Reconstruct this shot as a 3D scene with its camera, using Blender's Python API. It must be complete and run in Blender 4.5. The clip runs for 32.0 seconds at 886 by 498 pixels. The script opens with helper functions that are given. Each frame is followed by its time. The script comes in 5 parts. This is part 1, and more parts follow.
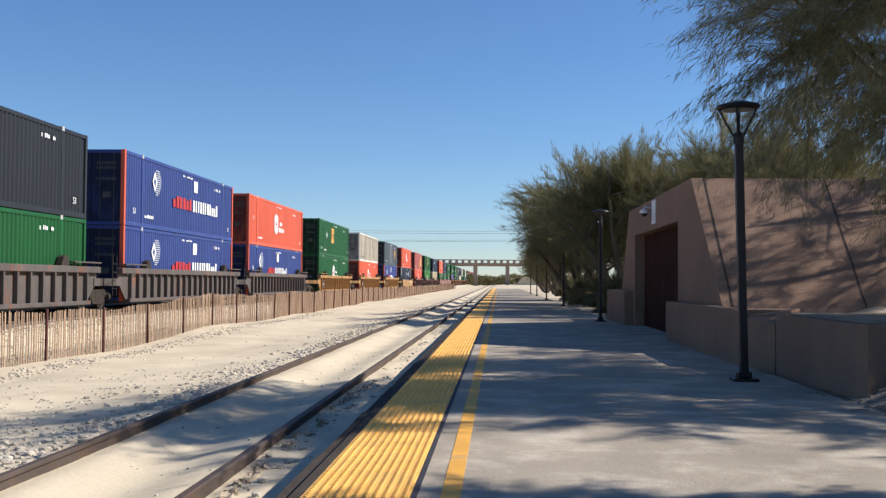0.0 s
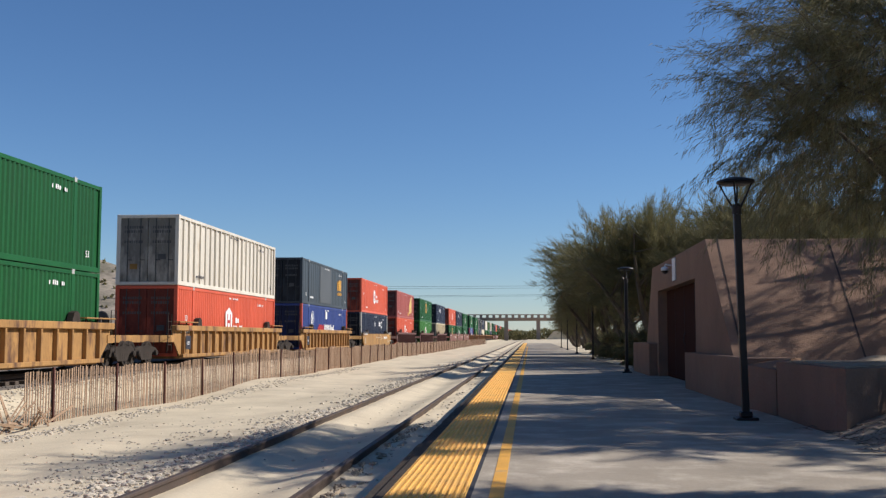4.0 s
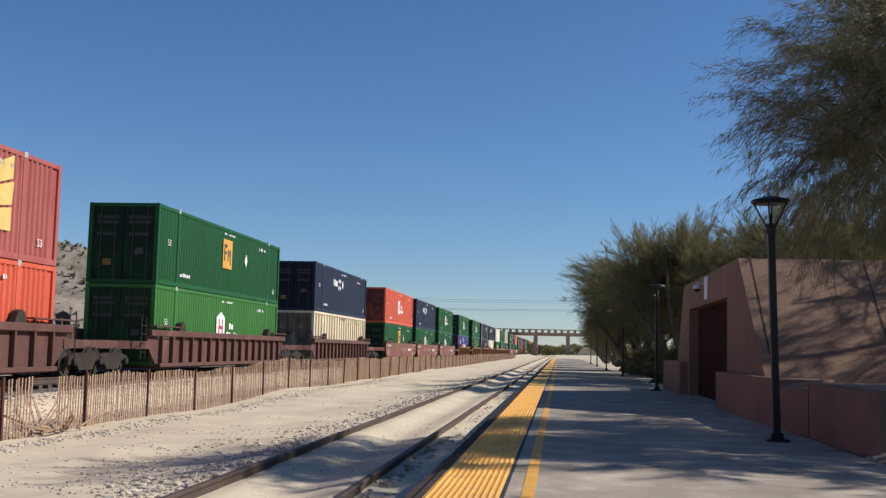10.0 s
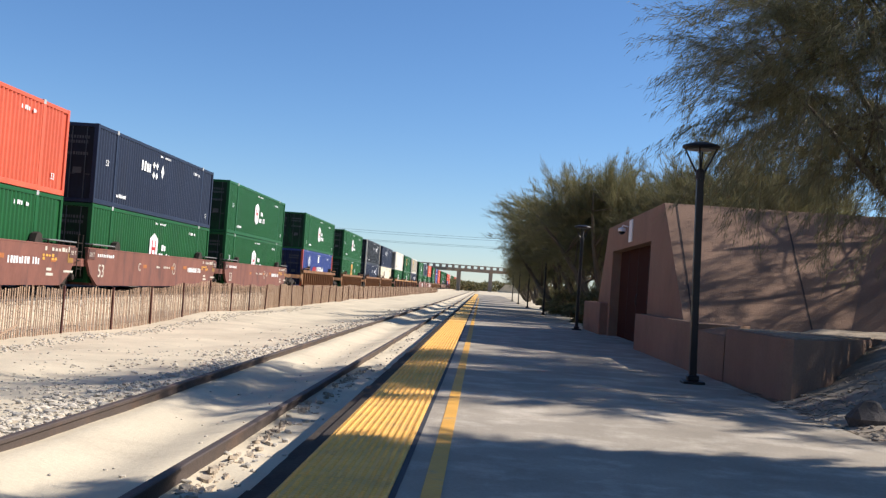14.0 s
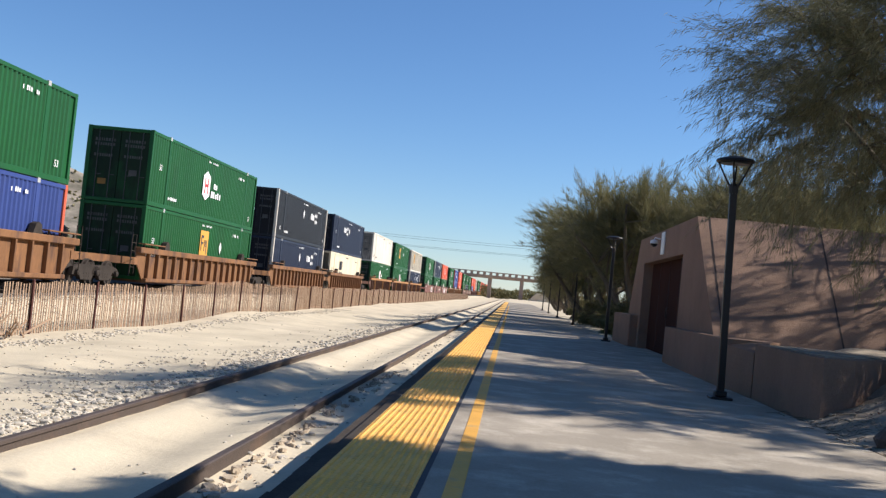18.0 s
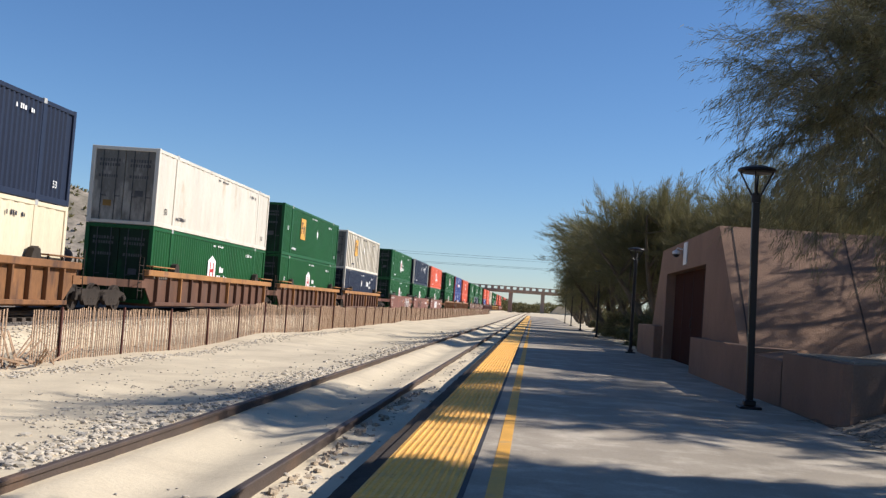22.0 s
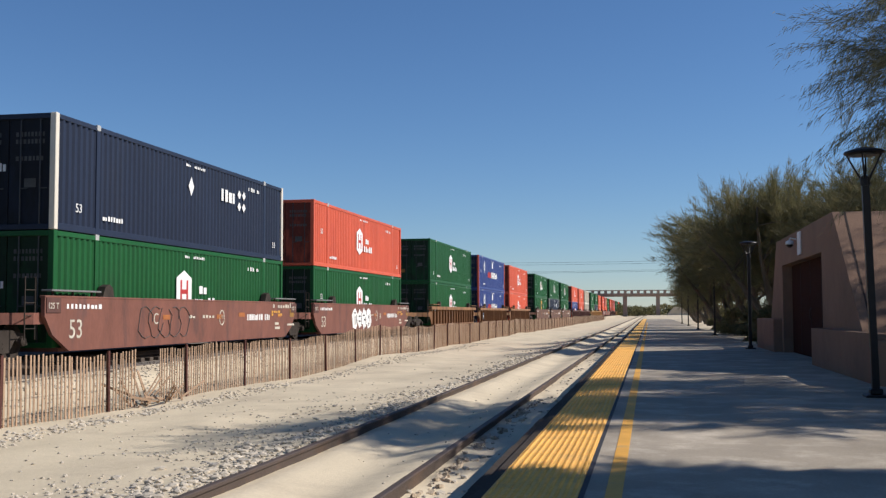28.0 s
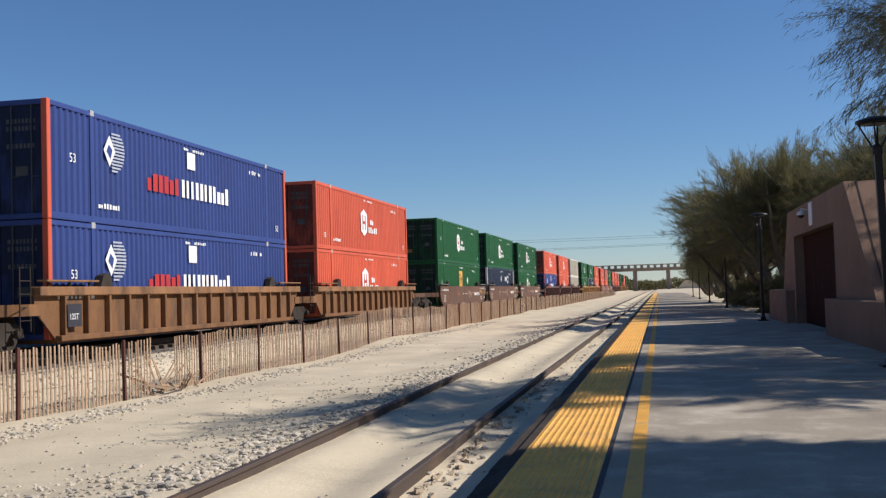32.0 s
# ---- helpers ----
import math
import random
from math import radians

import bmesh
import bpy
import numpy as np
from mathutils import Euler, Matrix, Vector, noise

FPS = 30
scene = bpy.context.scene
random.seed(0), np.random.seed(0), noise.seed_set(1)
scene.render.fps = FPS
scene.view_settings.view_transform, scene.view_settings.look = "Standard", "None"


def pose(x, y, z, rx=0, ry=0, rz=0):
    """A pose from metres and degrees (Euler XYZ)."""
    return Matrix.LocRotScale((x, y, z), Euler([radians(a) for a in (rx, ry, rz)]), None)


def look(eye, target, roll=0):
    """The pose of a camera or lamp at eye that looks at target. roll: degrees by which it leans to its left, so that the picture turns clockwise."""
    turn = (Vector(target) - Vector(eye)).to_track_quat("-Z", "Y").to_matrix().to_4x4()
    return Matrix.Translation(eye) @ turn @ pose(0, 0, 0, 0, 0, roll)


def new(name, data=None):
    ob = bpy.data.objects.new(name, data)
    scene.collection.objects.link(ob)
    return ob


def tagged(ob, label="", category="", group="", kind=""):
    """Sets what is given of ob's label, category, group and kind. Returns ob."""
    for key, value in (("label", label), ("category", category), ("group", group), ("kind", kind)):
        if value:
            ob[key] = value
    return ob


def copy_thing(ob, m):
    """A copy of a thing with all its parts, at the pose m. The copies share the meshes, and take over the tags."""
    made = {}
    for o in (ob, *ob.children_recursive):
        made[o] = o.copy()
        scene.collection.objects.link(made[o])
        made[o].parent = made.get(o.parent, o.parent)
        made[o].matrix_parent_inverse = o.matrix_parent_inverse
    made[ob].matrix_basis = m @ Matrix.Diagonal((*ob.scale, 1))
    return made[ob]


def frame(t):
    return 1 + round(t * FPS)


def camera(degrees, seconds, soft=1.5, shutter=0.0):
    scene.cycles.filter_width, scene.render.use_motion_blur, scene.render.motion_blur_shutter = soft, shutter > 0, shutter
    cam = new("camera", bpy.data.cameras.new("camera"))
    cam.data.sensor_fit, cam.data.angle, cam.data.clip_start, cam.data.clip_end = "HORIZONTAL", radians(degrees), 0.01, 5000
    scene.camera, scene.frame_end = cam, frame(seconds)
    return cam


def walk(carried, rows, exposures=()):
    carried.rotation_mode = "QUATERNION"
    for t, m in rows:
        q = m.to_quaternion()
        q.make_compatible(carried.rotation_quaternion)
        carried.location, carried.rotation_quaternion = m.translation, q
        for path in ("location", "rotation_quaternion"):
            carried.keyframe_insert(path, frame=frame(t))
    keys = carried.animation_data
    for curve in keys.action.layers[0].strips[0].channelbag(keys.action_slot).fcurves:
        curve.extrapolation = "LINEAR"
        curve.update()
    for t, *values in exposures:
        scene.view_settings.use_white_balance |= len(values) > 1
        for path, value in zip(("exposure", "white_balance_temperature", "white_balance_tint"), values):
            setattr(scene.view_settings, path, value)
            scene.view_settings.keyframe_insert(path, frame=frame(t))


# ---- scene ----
cam = camera(45.40, 32.0, 1.35)
PATH = [
    (0.0, pose(0.073, 2.183, 1.172, 91.750, -0.470, 3.020)),
    (0.5, pose(0.074, 0.154, 1.170, 91.800, 2.037, 2.474)),
    (1.0, pose(0.088, 0.166, 1.168, 91.253, 1.281, 3.431)),
    (1.5, pose(0.094, 0.180, 1.162, 91.801, 1.171, 4.219)),
    (2.0, pose(0.100, 0.175, 1.161, 92.670, 0.493, 5.142)),
    (2.5, pose(0.097, 0.149, 1.159, 93.059, 1.792, 6.171)),
    (3.0, pose(0.092, 0.169, 1.159, 94.227, 0.218, 6.409)),
    (3.5, pose(0.067, 0.134, 1.149, 94.615, -0.075, 4.558)),
    (5.5, pose(0.062, 0.086, 1.147, 95.157, 0.341, 6.010)),
    (6.0, pose(0.063, 0.073, 1.148, 95.457, 0.511, 6.450)),
    (6.5, pose(0.072, 0.052, 1.148, 95.851, 0.290, 6.499)),
    (7.0, pose(0.068, 0.045, 1.150, 95.855, 0.316, 6.400)),
    (7.5, pose(0.065, 0.045, 1.149, 96.003, -0.610, 6.545)),
    (8.0, pose(0.066, 0.050, 1.149, 95.966, -0.423, 6.448)),
    (8.5, pose(0.060, 0.063, 1.147, 95.886, -0.685, 6.575)),
    (9.0, pose(0.057, 0.058, 1.150, 95.787, -0.376, 6.447)),
    (9.5, pose(0.055, 0.062, 1.147, 95.403, -0.978, 6.462)),
    (10.0, pose(0.052, 0.069, 1.152, 95.399, -1.367, 6.230)),
    (10.5, pose(0.048, 0.065, 1.153, 95.466, -1.979, 7.515)),
    (11.0, pose(0.029, 0.094, 1.154, 94.227, -5.044, 7.482)),
    (11.5, pose(0.030, 0.147, 1.142, 93.434, -3.273, 1.809)),
    (12.0, pose(0.006, 0.264, 1.134, 91.117, -10.491, -0.733)),
    (12.5, pose(-0.012, 0.290, 1.120, 93.937, -7.282, -2.834)),
    (13.0, pose(-0.018, 0.304, 1.118, 93.647, -5.183, -2.508)),
    (13.5, pose(0.006, 0.265, 1.122, 93.128, -5.573, -0.027)),
    (14.0, pose(0.009, 0.226, 1.124, 91.976, -4.008, 2.068)),
    (14.5, pose(0.006, 0.217, 1.132, 88.560, -4.048, 3.273)),
    (15.0, pose(0.005, 0.218, 1.144, 88.271, -3.464, 5.407)),
    (15.5, pose(0.008, 0.223, 1.143, 89.542, -3.514, 5.518)),
    (17.5, pose(0.067, 0.196, 1.137, 92.903, -6.113, 4.116)),
    (18.0, pose(0.040, 0.214, 1.135, 92.177, -5.707, 3.739)),
    (18.5, pose(-0.003, 0.254, 1.130, 92.737, -5.539, 0.176)),
    (19.0, pose(-0.051, 0.306, 1.124, 93.464, -7.823, -2.145)),
    (19.5, pose(-0.070, 0.345, 1.109, 93.745, -6.924, -3.565)),
    (20.0, pose(-0.060, 0.328, 1.112, 93.449, -6.161, -2.006)),
    (20.5, pose(-0.062, 0.305, 1.134, 93.251, -7.721, -1.636)),
    (21.0, pose(-0.062, 0.258, 1.125, 93.618, -8.918, -1.533)),
    (21.5, pose(-0.028, 0.207, 1.135, 93.597, -5.581, 1.213)),
    (22.0, pose(-0.024, 0.116, 1.147, 92.935, -4.163, 4.870)),
    (22.5, pose(-0.014, 0.049, 1.151, 91.786, 0.253, 8.332)),
    (23.0, pose(0.004, 0.019, 1.151, 91.386, -0.379, 9.221)),
    (23.5, pose(0.022, 0.017, 1.154, 91.517, -0.756, 9.253)),
    (24.0, pose(0.025, 0.025, 1.158, 91.494, -0.596, 9.089)),
    (24.5, pose(0.029, 0.008, 1.154, 91.695, -0.552, 9.493)),
    (25.0, pose(0.038, 0.013, 1.155, 91.706, -0.555, 9.583)),
    (25.5, pose(0.031, 0.011, 1.163, 91.570, -0.221, 9.759)),
    (27.5, pose(0.051, 0.005, 1.156, 93.443, 0.107, 10.109)),
    (28.0, pose(0.054, -0.017, 1.151, 93.453, 0.163, 11.006)),
    (28.5, pose(0.054, -0.015, 1.158, 93.232, -0.721, 11.253)),
    (29.0, pose(0.036, -0.024, 1.154, 92.349, 0.393, 11.967)),
    (29.5, pose(0.024, -0.029, 1.156, 92.302, -0.845, 12.584)),
    (30.0, pose(0.022, -0.057, 1.167, 92.182, -0.134, 13.412)),
    (30.5, pose(0.025, -0.067, 1.167, 92.205, 1.198, 13.733)),
    (31.0, pose(0.021, -0.060, 1.169, 92.044, -0.662, 12.405)),
    (31.5, pose(0.016, -0.048, 1.171, 91.760, -0.719, 12.880)),
    (32.0, pose(0.011, -0.012, 1.171, 92.357, 1.683, 11.564)),
]
walk(cam, PATH, exposures=[(0, 0.62, 6250, 13), (0.5, 0.72, 6250, 13), (2, 0.52, 6250, 13), (3.5, 0.34, 6250, 13), (6, 0.27, 6250, 13), (10, 0.25, 6250, 13), (11, 0.32, 6250, 13), (12, 0.65, 6250, 13),
                          (13, 0.72, 6250, 13), (15, 0.7, 6250, 13), (20, 0.7, 6250, 13), (21, 0.66, 6250, 13), (23, 0.4, 6250, 13), (32, 0.25, 6250, 13)])


# ---------- light ----------
SUN_EL, SUN_AZ = 36.8, 12.0   # degrees: height, and turn from +x towards +y
world = bpy.data.worlds.new("desert_sky")
scene.world = world
world.use_nodes = True
wn, wl = world.node_tree.nodes, world.node_tree.links
sky = wn.new("ShaderNodeTexSky")
sky.sky_type = "NISHITA"
sky.sun_disc = False
sky.sun_elevation = radians(SUN_EL)
sky.sun_rotation = radians(90 - SUN_AZ)
sky.altitude = 150
sky.air_density, sky.dust_density, sky.ozone_density = 0.93, 0.05, 6.2
wn["Background"].inputs["Strength"].default_value = 0.080
hs = wn.new("ShaderNodeHueSaturation")
hs.inputs["Saturation"].default_value = 1.06
wl.new(sky.outputs[0], hs.inputs["Color"])
wl.new(hs.outputs[0], wn["Background"].inputs["Color"])
sun_dir = Vector((math.cos(radians(SUN_EL)) * math.cos(radians(SUN_AZ)),
                  math.cos(radians(SUN_EL)) * math.sin(radians(SUN_AZ)), math.sin(radians(SUN_EL))))
sun_data = bpy.data.lights.new("sun", "SUN")
sun_data.energy = 4.65
sun_data.angle = radians(0.53)
sun_data.color = (1.0, 0.93, 0.82)
sun = new("sun", sun_data)
sun.matrix_world = look(sun_dir * 60, (0, 0, 0))


# ---------- small builders ----------
class MB:
    """Gathers vertices and faces of one mesh."""

    def __init__(self):
        self.v, self.f = [], []

    def add(self, verts, faces):
        o = len(self.v)
        self.v.extend(verts)
        self.f.extend([tuple(i + o for i in f) for f in faces])
        return self

    def box(self, x0, x1, y0, y1, z0, z1):
        return self.add([(x0, y0, z0), (x1, y0, z0), (x1, y1, z0), (x0, y1, z0), (x0, y0, z1), (x1, y0, z1), (x1, y1, z1), (x0, y1, z1)],
                        [(0, 3, 2, 1), (4, 5, 6, 7), (0, 1, 5, 4), (1, 2, 6, 5), (2, 3, 7, 6), (3, 0, 4, 7)])

    def cbox(self, x0, x1, y0, y1, z0, z1, c=0.02):
        """A box with chamfered edges."""
        vs, fs = [], []
        xs, ys, zs = (x0, x1), (y0, y1), (z0, z1)
        idx = {}
        for i in (0, 1):
            for j in (0, 1):
                for k in (0, 1):
                    sx, sy, sz = (1 - 2 * i) * c, (1 - 2 * j) * c, (1 - 2 * k) * c
                    for a, off in enumerate(((0, sy, sz), (sx, 0, sz), (sx, sy, 0))):
                        idx[i, j, k, a] = len(vs)
                        vs.append((xs[i] + off[0], ys[j] + off[1], zs[k] + off[2]))
        q = lambda *ks: fs.append(tuple(idx[k] for k in ks))
        q((0, 0, 0, 0), (0, 0, 1, 0), (0, 1, 1, 0), (0, 1, 0, 0))
        q((1, 0, 0, 0), (1, 1, 0, 0), (1, 1, 1, 0), (1, 0, 1, 0))
        q((0, 0, 0, 1), (1, 0, 0, 1), (1, 0, 1, 1), (0, 0, 1, 1))
        q((0, 1, 0, 1), (0, 1, 1, 1), (1, 1, 1, 1), (1, 1, 0, 1))
        q((0, 0, 0, 2), (0, 1, 0, 2), (1, 1, 0, 2), (1, 0, 0, 2))
        q((0, 0, 1, 2), (1, 0, 1, 2), (1, 1, 1, 2), (0, 1, 1, 2))
        for j in (0, 1):
            for k in (0, 1):
                q((0, j, k, 1), (1, j, k, 1), (1, j, k, 2), (0, j, k, 2))
        for i in (0, 1):
            for k in (0, 1):
                q((i, 0, k, 0), (i, 1, k, 0), (i, 1, k, 2), (i, 0, k, 2))
        for i in (0, 1):
            for j in (0, 1):
                q((i, j, 0, 0), (i, j, 1, 0), (i, j, 1, 1), (i, j, 0, 1))
        for i in (0, 1):
            for j in (0, 1):
                for k in (0, 1):
                    q((i, j, k, 0), (i, j, k, 1), (i, j, k, 2))
        return self.add(vs, fs)

    def prism(self, outline, axis, a, b):
        """An outline of 2D points pushed along an axis from a to b."""
        n = len(outline)
        put = {"x": lambda p, w: (w, p[0], p[1]), "y": lambda p, w: (p[0], w, p[1]), "z": lambda p, w: (p[0], p[1], w)}[axis]
        vs = [put(p, a) for p in outline] + [put(p, b) for p in outline]
        fs = [tuple(range(n))[::-1], tuple(range(n, 2 * n))] + [(i, (i + 1) % n, n + (i + 1) % n, n + i) for i in range(n)]
        return self.add(vs, fs)

    def tube(self, pts, radii, sides=6):
        pts = [Vector(p) for p in pts]
        vs, fs = [], []
        for i, p in enumerate(pts):
            d = (pts[min(i + 1, len(pts) - 1)] - pts[max(i - 1, 0)]).normalized()
            u = d.cross(Vector((0.31, 0.95, 0.05)) if abs(d.y) < 0.9 else Vector((1, 0, 0))).normalized()
            w = d.cross(u)
            r = radii[i] if hasattr(radii, "__len__") else radii
            for k in range(sides):
                a = 2 * math.pi * k / sides
                vs.append(tuple(p + (u * math.cos(a) + w * math.sin(a)) * r))
        for i in range(len(pts) - 1):
            for k in range(sides):
                k2 = (k + 1) % sides
                fs.append((i * sides + k, i * sides + k2, (i + 1) * sides + k2, (i + 1) * sides + k))
        fs += [tuple(range(sides))[::-1], tuple(range((len(pts) - 1) * sides, len(pts) * sides))]
        return self.add(vs, fs)

    def lathe(self, profile, axis="z", at=(0, 0, 0), sides=20):
        vs, fs = [], []
        for r, h in profile:
            for k in range(sides):
                a = 2 * math.pi * k / sides
                c, s = r * math.cos(a), r * math.sin(a)
                p = {"z": (c, s, h), "x": (h, c, s), "y": (c, h, s)}[axis]
                vs.append((p[0] + at[0], p[1] + at[1], p[2] + at[2]))
        n = len(profile)
        for i in range(n - 1):
            for k in range(sides):
                k2 = (k + 1) % sides
                fs.append((i * sides + k, i * sides + k2, (i + 1) * sides + k2, (i + 1) * sides + k))
        fs += [tuple(range(sides))[::-1], tuple(range((n - 1) * sides, n * sides))]
        return self.add(vs, fs)

    def mesh(self, name, material, smooth=False):
        me = bpy.data.meshes.new(name)
        me.from_pydata(self.v, [], self.f)
        bm = bmesh.new()
        bm.from_mesh(me)
        bmesh.ops.recalc_face_normals(bm, faces=bm.faces)
        bm.to_mesh(me)
        bm.free()
        if material:
            me.materials.append(material)
        if smooth:
            me.polygons.foreach_set("use_smooth", [True] * len(me.polygons))
        return me


def part(name, mb, material, parent=None, label="", smooth=False):
    """Links a mesh (or a builder) as one object under its parent."""
    me = mb.mesh(name, material, smooth) if isinstance(mb, MB) else mb
    ob = new(name, me)
    if parent:
        ob.parent = parent
    if label:
        ob["label"] = label
    return ob


# ---------- materials ----------
def node(nt, kind, **values):
    n = nt.nodes.new(kind)
    for k, v in values.items():
        n.inputs[k.replace("_", " ")].default_value = v
    return n


def surface(name, base, rough=0.7, metal=0.0, var=0.25, scale=2.0, fine=40.0, bump=0.15, second=None, amount=0.5, stretch=(1, 1, 1), per_object=0.0, spec=0.4):
    """Two scales of colour variation, an optional second colour in patches, and a fine relief, in object space."""
    m = bpy.data.materials.new(name)
    m.use_nodes = True
    nt = m.node_tree
    L = nt.links.new
    b = nt.nodes["Principled BSDF"]
    b.inputs["Roughness"].default_value = rough
    b.inputs["Metallic"].default_value = metal
    b.inputs["Specular IOR Level"].default_value = spec
    tc = nt.nodes.new("ShaderNodeTexCoord")
    mp = nt.nodes.new("ShaderNodeMapping")
    mp.inputs["Scale"].default_value = stretch
    L(tc.outputs["Object"], mp.inputs["Vector"])
    n1 = node(nt, "ShaderNodeTexNoise", Scale=scale, Detail=5.0, Roughness=0.6)
    n2 = node(nt, "ShaderNodeTexNoise", Scale=fine, Detail=4.0, Roughness=0.7)
    L(mp.outputs[0], n1.inputs["Vector"])
    L(mp.outputs[0], n2.inputs["Vector"])
    r1 = nt.nodes.new("ShaderNodeMapRange")
    r1.inputs["From Min"].default_value, r1.inputs["From Max"].default_value = 0.3, 0.7
    r1.inputs["To Min"].default_value, r1.inputs["To Max"].default_value = 1 - var, 1 + var
    L(n1.outputs[0], r1.inputs["Value"])
    r2 = nt.nodes.new("ShaderNodeMapRange")
    r2.inputs["From Min"].default_value, r2.inputs["From Max"].default_value = 0.3, 0.7
    r2.inputs["To Min"].default_value, r2.inputs["To Max"].default_value = 1 - var * 0.6, 1 + var * 0.6
    L(n2.outputs[0], r2.inputs["Value"])
    mul = nt.nodes.new("ShaderNodeMath")
    mul.operation = "MULTIPLY"
    L(r1.outputs[0], mul.inputs[0])
    L(r2.outputs[0], mul.inputs[1])
    last = mul.outputs[0]
    if per_object:
        oi = nt.nodes.new("ShaderNodeObjectInfo")
        r3 = nt.nodes.new("ShaderNodeMapRange")
        r3.inputs["To Min"].default_value, r3.inputs["To Max"].default_value = 1 - per_object, 1 + per_object
        L(oi.outputs["Random"], r3.inputs["Value"])
        m3 = nt.nodes.new("ShaderNodeMath")
        m3.operation = "MULTIPLY"
        L(last, m3.inputs[0])
        L(r3.outputs[0], m3.inputs[1])
        last = m3.outputs[0]
    col = nt.nodes.new("ShaderNodeRGB")
    col.outputs[0].default_value = (*base, 1)
    src = col.outputs[0]
    if second:
        n3 = node(nt, "ShaderNodeTexNoise", Scale=scale * 1.7, Detail=6.0, Roughness=0.65)
        L(mp.outputs[0], n3.inputs["Vector"])
        r4 = nt.nodes.new("ShaderNodeMapRange")
        r4.inputs["From Min"].default_value, r4.inputs["From Max"].default_value = 0.62 - 0.25 * amount, 0.72 - 0.15 * amount
        L(n3.outputs[0], r4.inputs["Value"])
        mx = nt.nodes.new("ShaderNodeMix")
        mx.data_type = "RGBA"
        L(r4.outputs[0], mx.inputs[0])
        L(src, mx.inputs[6])
        mx.inputs[7].default_value = (*second, 1)
        src = mx.outputs[2]
    vm = nt.nodes.new("ShaderNodeVectorMath")
    vm.operation = "SCALE"
    L(src, vm.inputs[0])
    L(last, vm.inputs["Scale"])
    L(vm.outputs[0], b.inputs["Base Color"])
    if bump:
        bp = nt.nodes.new("ShaderNodeBump")
        bp.inputs["Strength"].default_value = bump
        bp.inputs["Distance"].default_value = 0.02
        L(n2.outputs[0], bp.inputs["Height"])
        L(bp.outputs[0], b.inputs["Normal"])
    return m


def leaf_material(name, base, second):
    m = bpy.data.materials.new(name)
    m.use_nodes = True
    nt = m.node_tree
    L = nt.links.new
    b = nt.nodes["Principled BSDF"]
    b.inputs["Roughness"].default_value = 0.6
    b.inputs["Specular IOR Level"].default_value = 0.25
    g = nt.nodes.new("ShaderNodeNewGeometry")
    mx = nt.nodes.new("ShaderNodeMix")
    mx.data_type = "RGBA"
    L(g.outputs["Random Per Island"], mx.inputs[0])
    mx.inputs[6].default_value, mx.inputs[7].default_value = (*base, 1), (*second, 1)
    L(mx.outputs[2], b.inputs["Base Color"])
    tr = nt.nodes.new("ShaderNodeBsdfTranslucent")
    L(mx.outputs[2], tr.inputs["Color"])
    ms = nt.nodes.new("ShaderNodeMixShader")
    ms.inputs[0].default_value = 0.42
    L(b.outputs[0], ms.inputs[1])
    L(tr.outputs[0], ms.inputs[2])
    L(ms.outputs[0], nt.nodes["Material Output"].inputs["Surface"])
    return m


SAND = surface("sand", (0.58, 0.497, 0.36), 0.95, var=0.10, scale=0.45, fine=22.0, bump=0.3, second=(0.50, 0.425, 0.31), amount=0.45, spec=0.1)
CONCRETE = surface("platform_concrete", (0.335, 0.288, 0.224), 0.85, var=0.19, scale=0.8, fine=38.0, bump=0.4, second=(0.47, 0.41, 0.325), amount=0.5, spec=0.2)
SOIL = surface("grey_soil", (0.345, 0.285, 0.215), 0.95, var=0.25, scale=1.6, fine=16.0, bump=1.0, second=(0.26, 0.22, 0.17), amount=0.55, spec=0.1)
EDGE_AND_SHADE = surface("edge_and_shade_brown", (0.055, 0.045, 0.037), 0.9, var=0.3, scale=1.5, fine=25.0, bump=0.3, spec=0.1)
TACTILE = surface("tactile_yellow", (0.84, 0.46, 0.10), 0.7, var=0.14, scale=1.3, fine=30.0, bump=0.1, second=(0.66, 0.38, 0.11), amount=0.45, per_object=0.05)
PAINT_Y = surface("line_paint", (0.70, 0.36, 0.055), 0.7, var=0.12, scale=2.0, fine=34.0, bump=0.1, second=(0.52, 0.31, 0.11), amount=0.2)
JOINT = surface("dark_joint", (0.03, 0.032, 0.04), 0.8, var=0.2)
RAIL = surface("rail_steel", (0.075, 0.055, 0.045), 0.7, metal=0.15, var=0.25, scale=0.7, fine=30.0, bump=0.25, second=(0.12, 0.075, 0.05), amount=0.4)
CRUST = surface("sand_crust", (0.44, 0.36, 0.265), 0.95, var=0.2, scale=6.0, fine=40.0, bump=0.5, second=(0.30, 0.23, 0.17), amount=0.4, spec=0.1)
# stone bed colour, also laid where the train's shade falls beyond it
BED = surface("ballast_and_shaded_ground", (0.17, 0.15, 0.13), 0.95, var=0.3, scale=1.5, fine=14.0, bump=1.0, second=(0.26, 0.23, 0.19), amount=0.4, spec=0.1)
STONE = surface("ballast_stone", (0.50, 0.44, 0.35), 0.95, var=0.3, scale=1.2, fine=20.0, bump=0.4, second=(0.3, 0.28, 0.25), amount=0.4)
STUCCO = surface("adobe_stucco", (0.26, 0.168, 0.118), 0.95, var=0.12, scale=0.7, fine=26.0, bump=0.9, second=(0.235, 0.155, 0.112), amount=0.5, spec=0.15)
STUCCO_SEAM = surface("stucco_seam", (0.05, 0.035, 0.03), 0.9, var=0.2)
DOOR_BROWN = surface("door_brown", (0.046, 0.02, 0.015), 0.95, var=0.1, scale=1.0, fine=20.0, bump=0.1, spec=0.03)
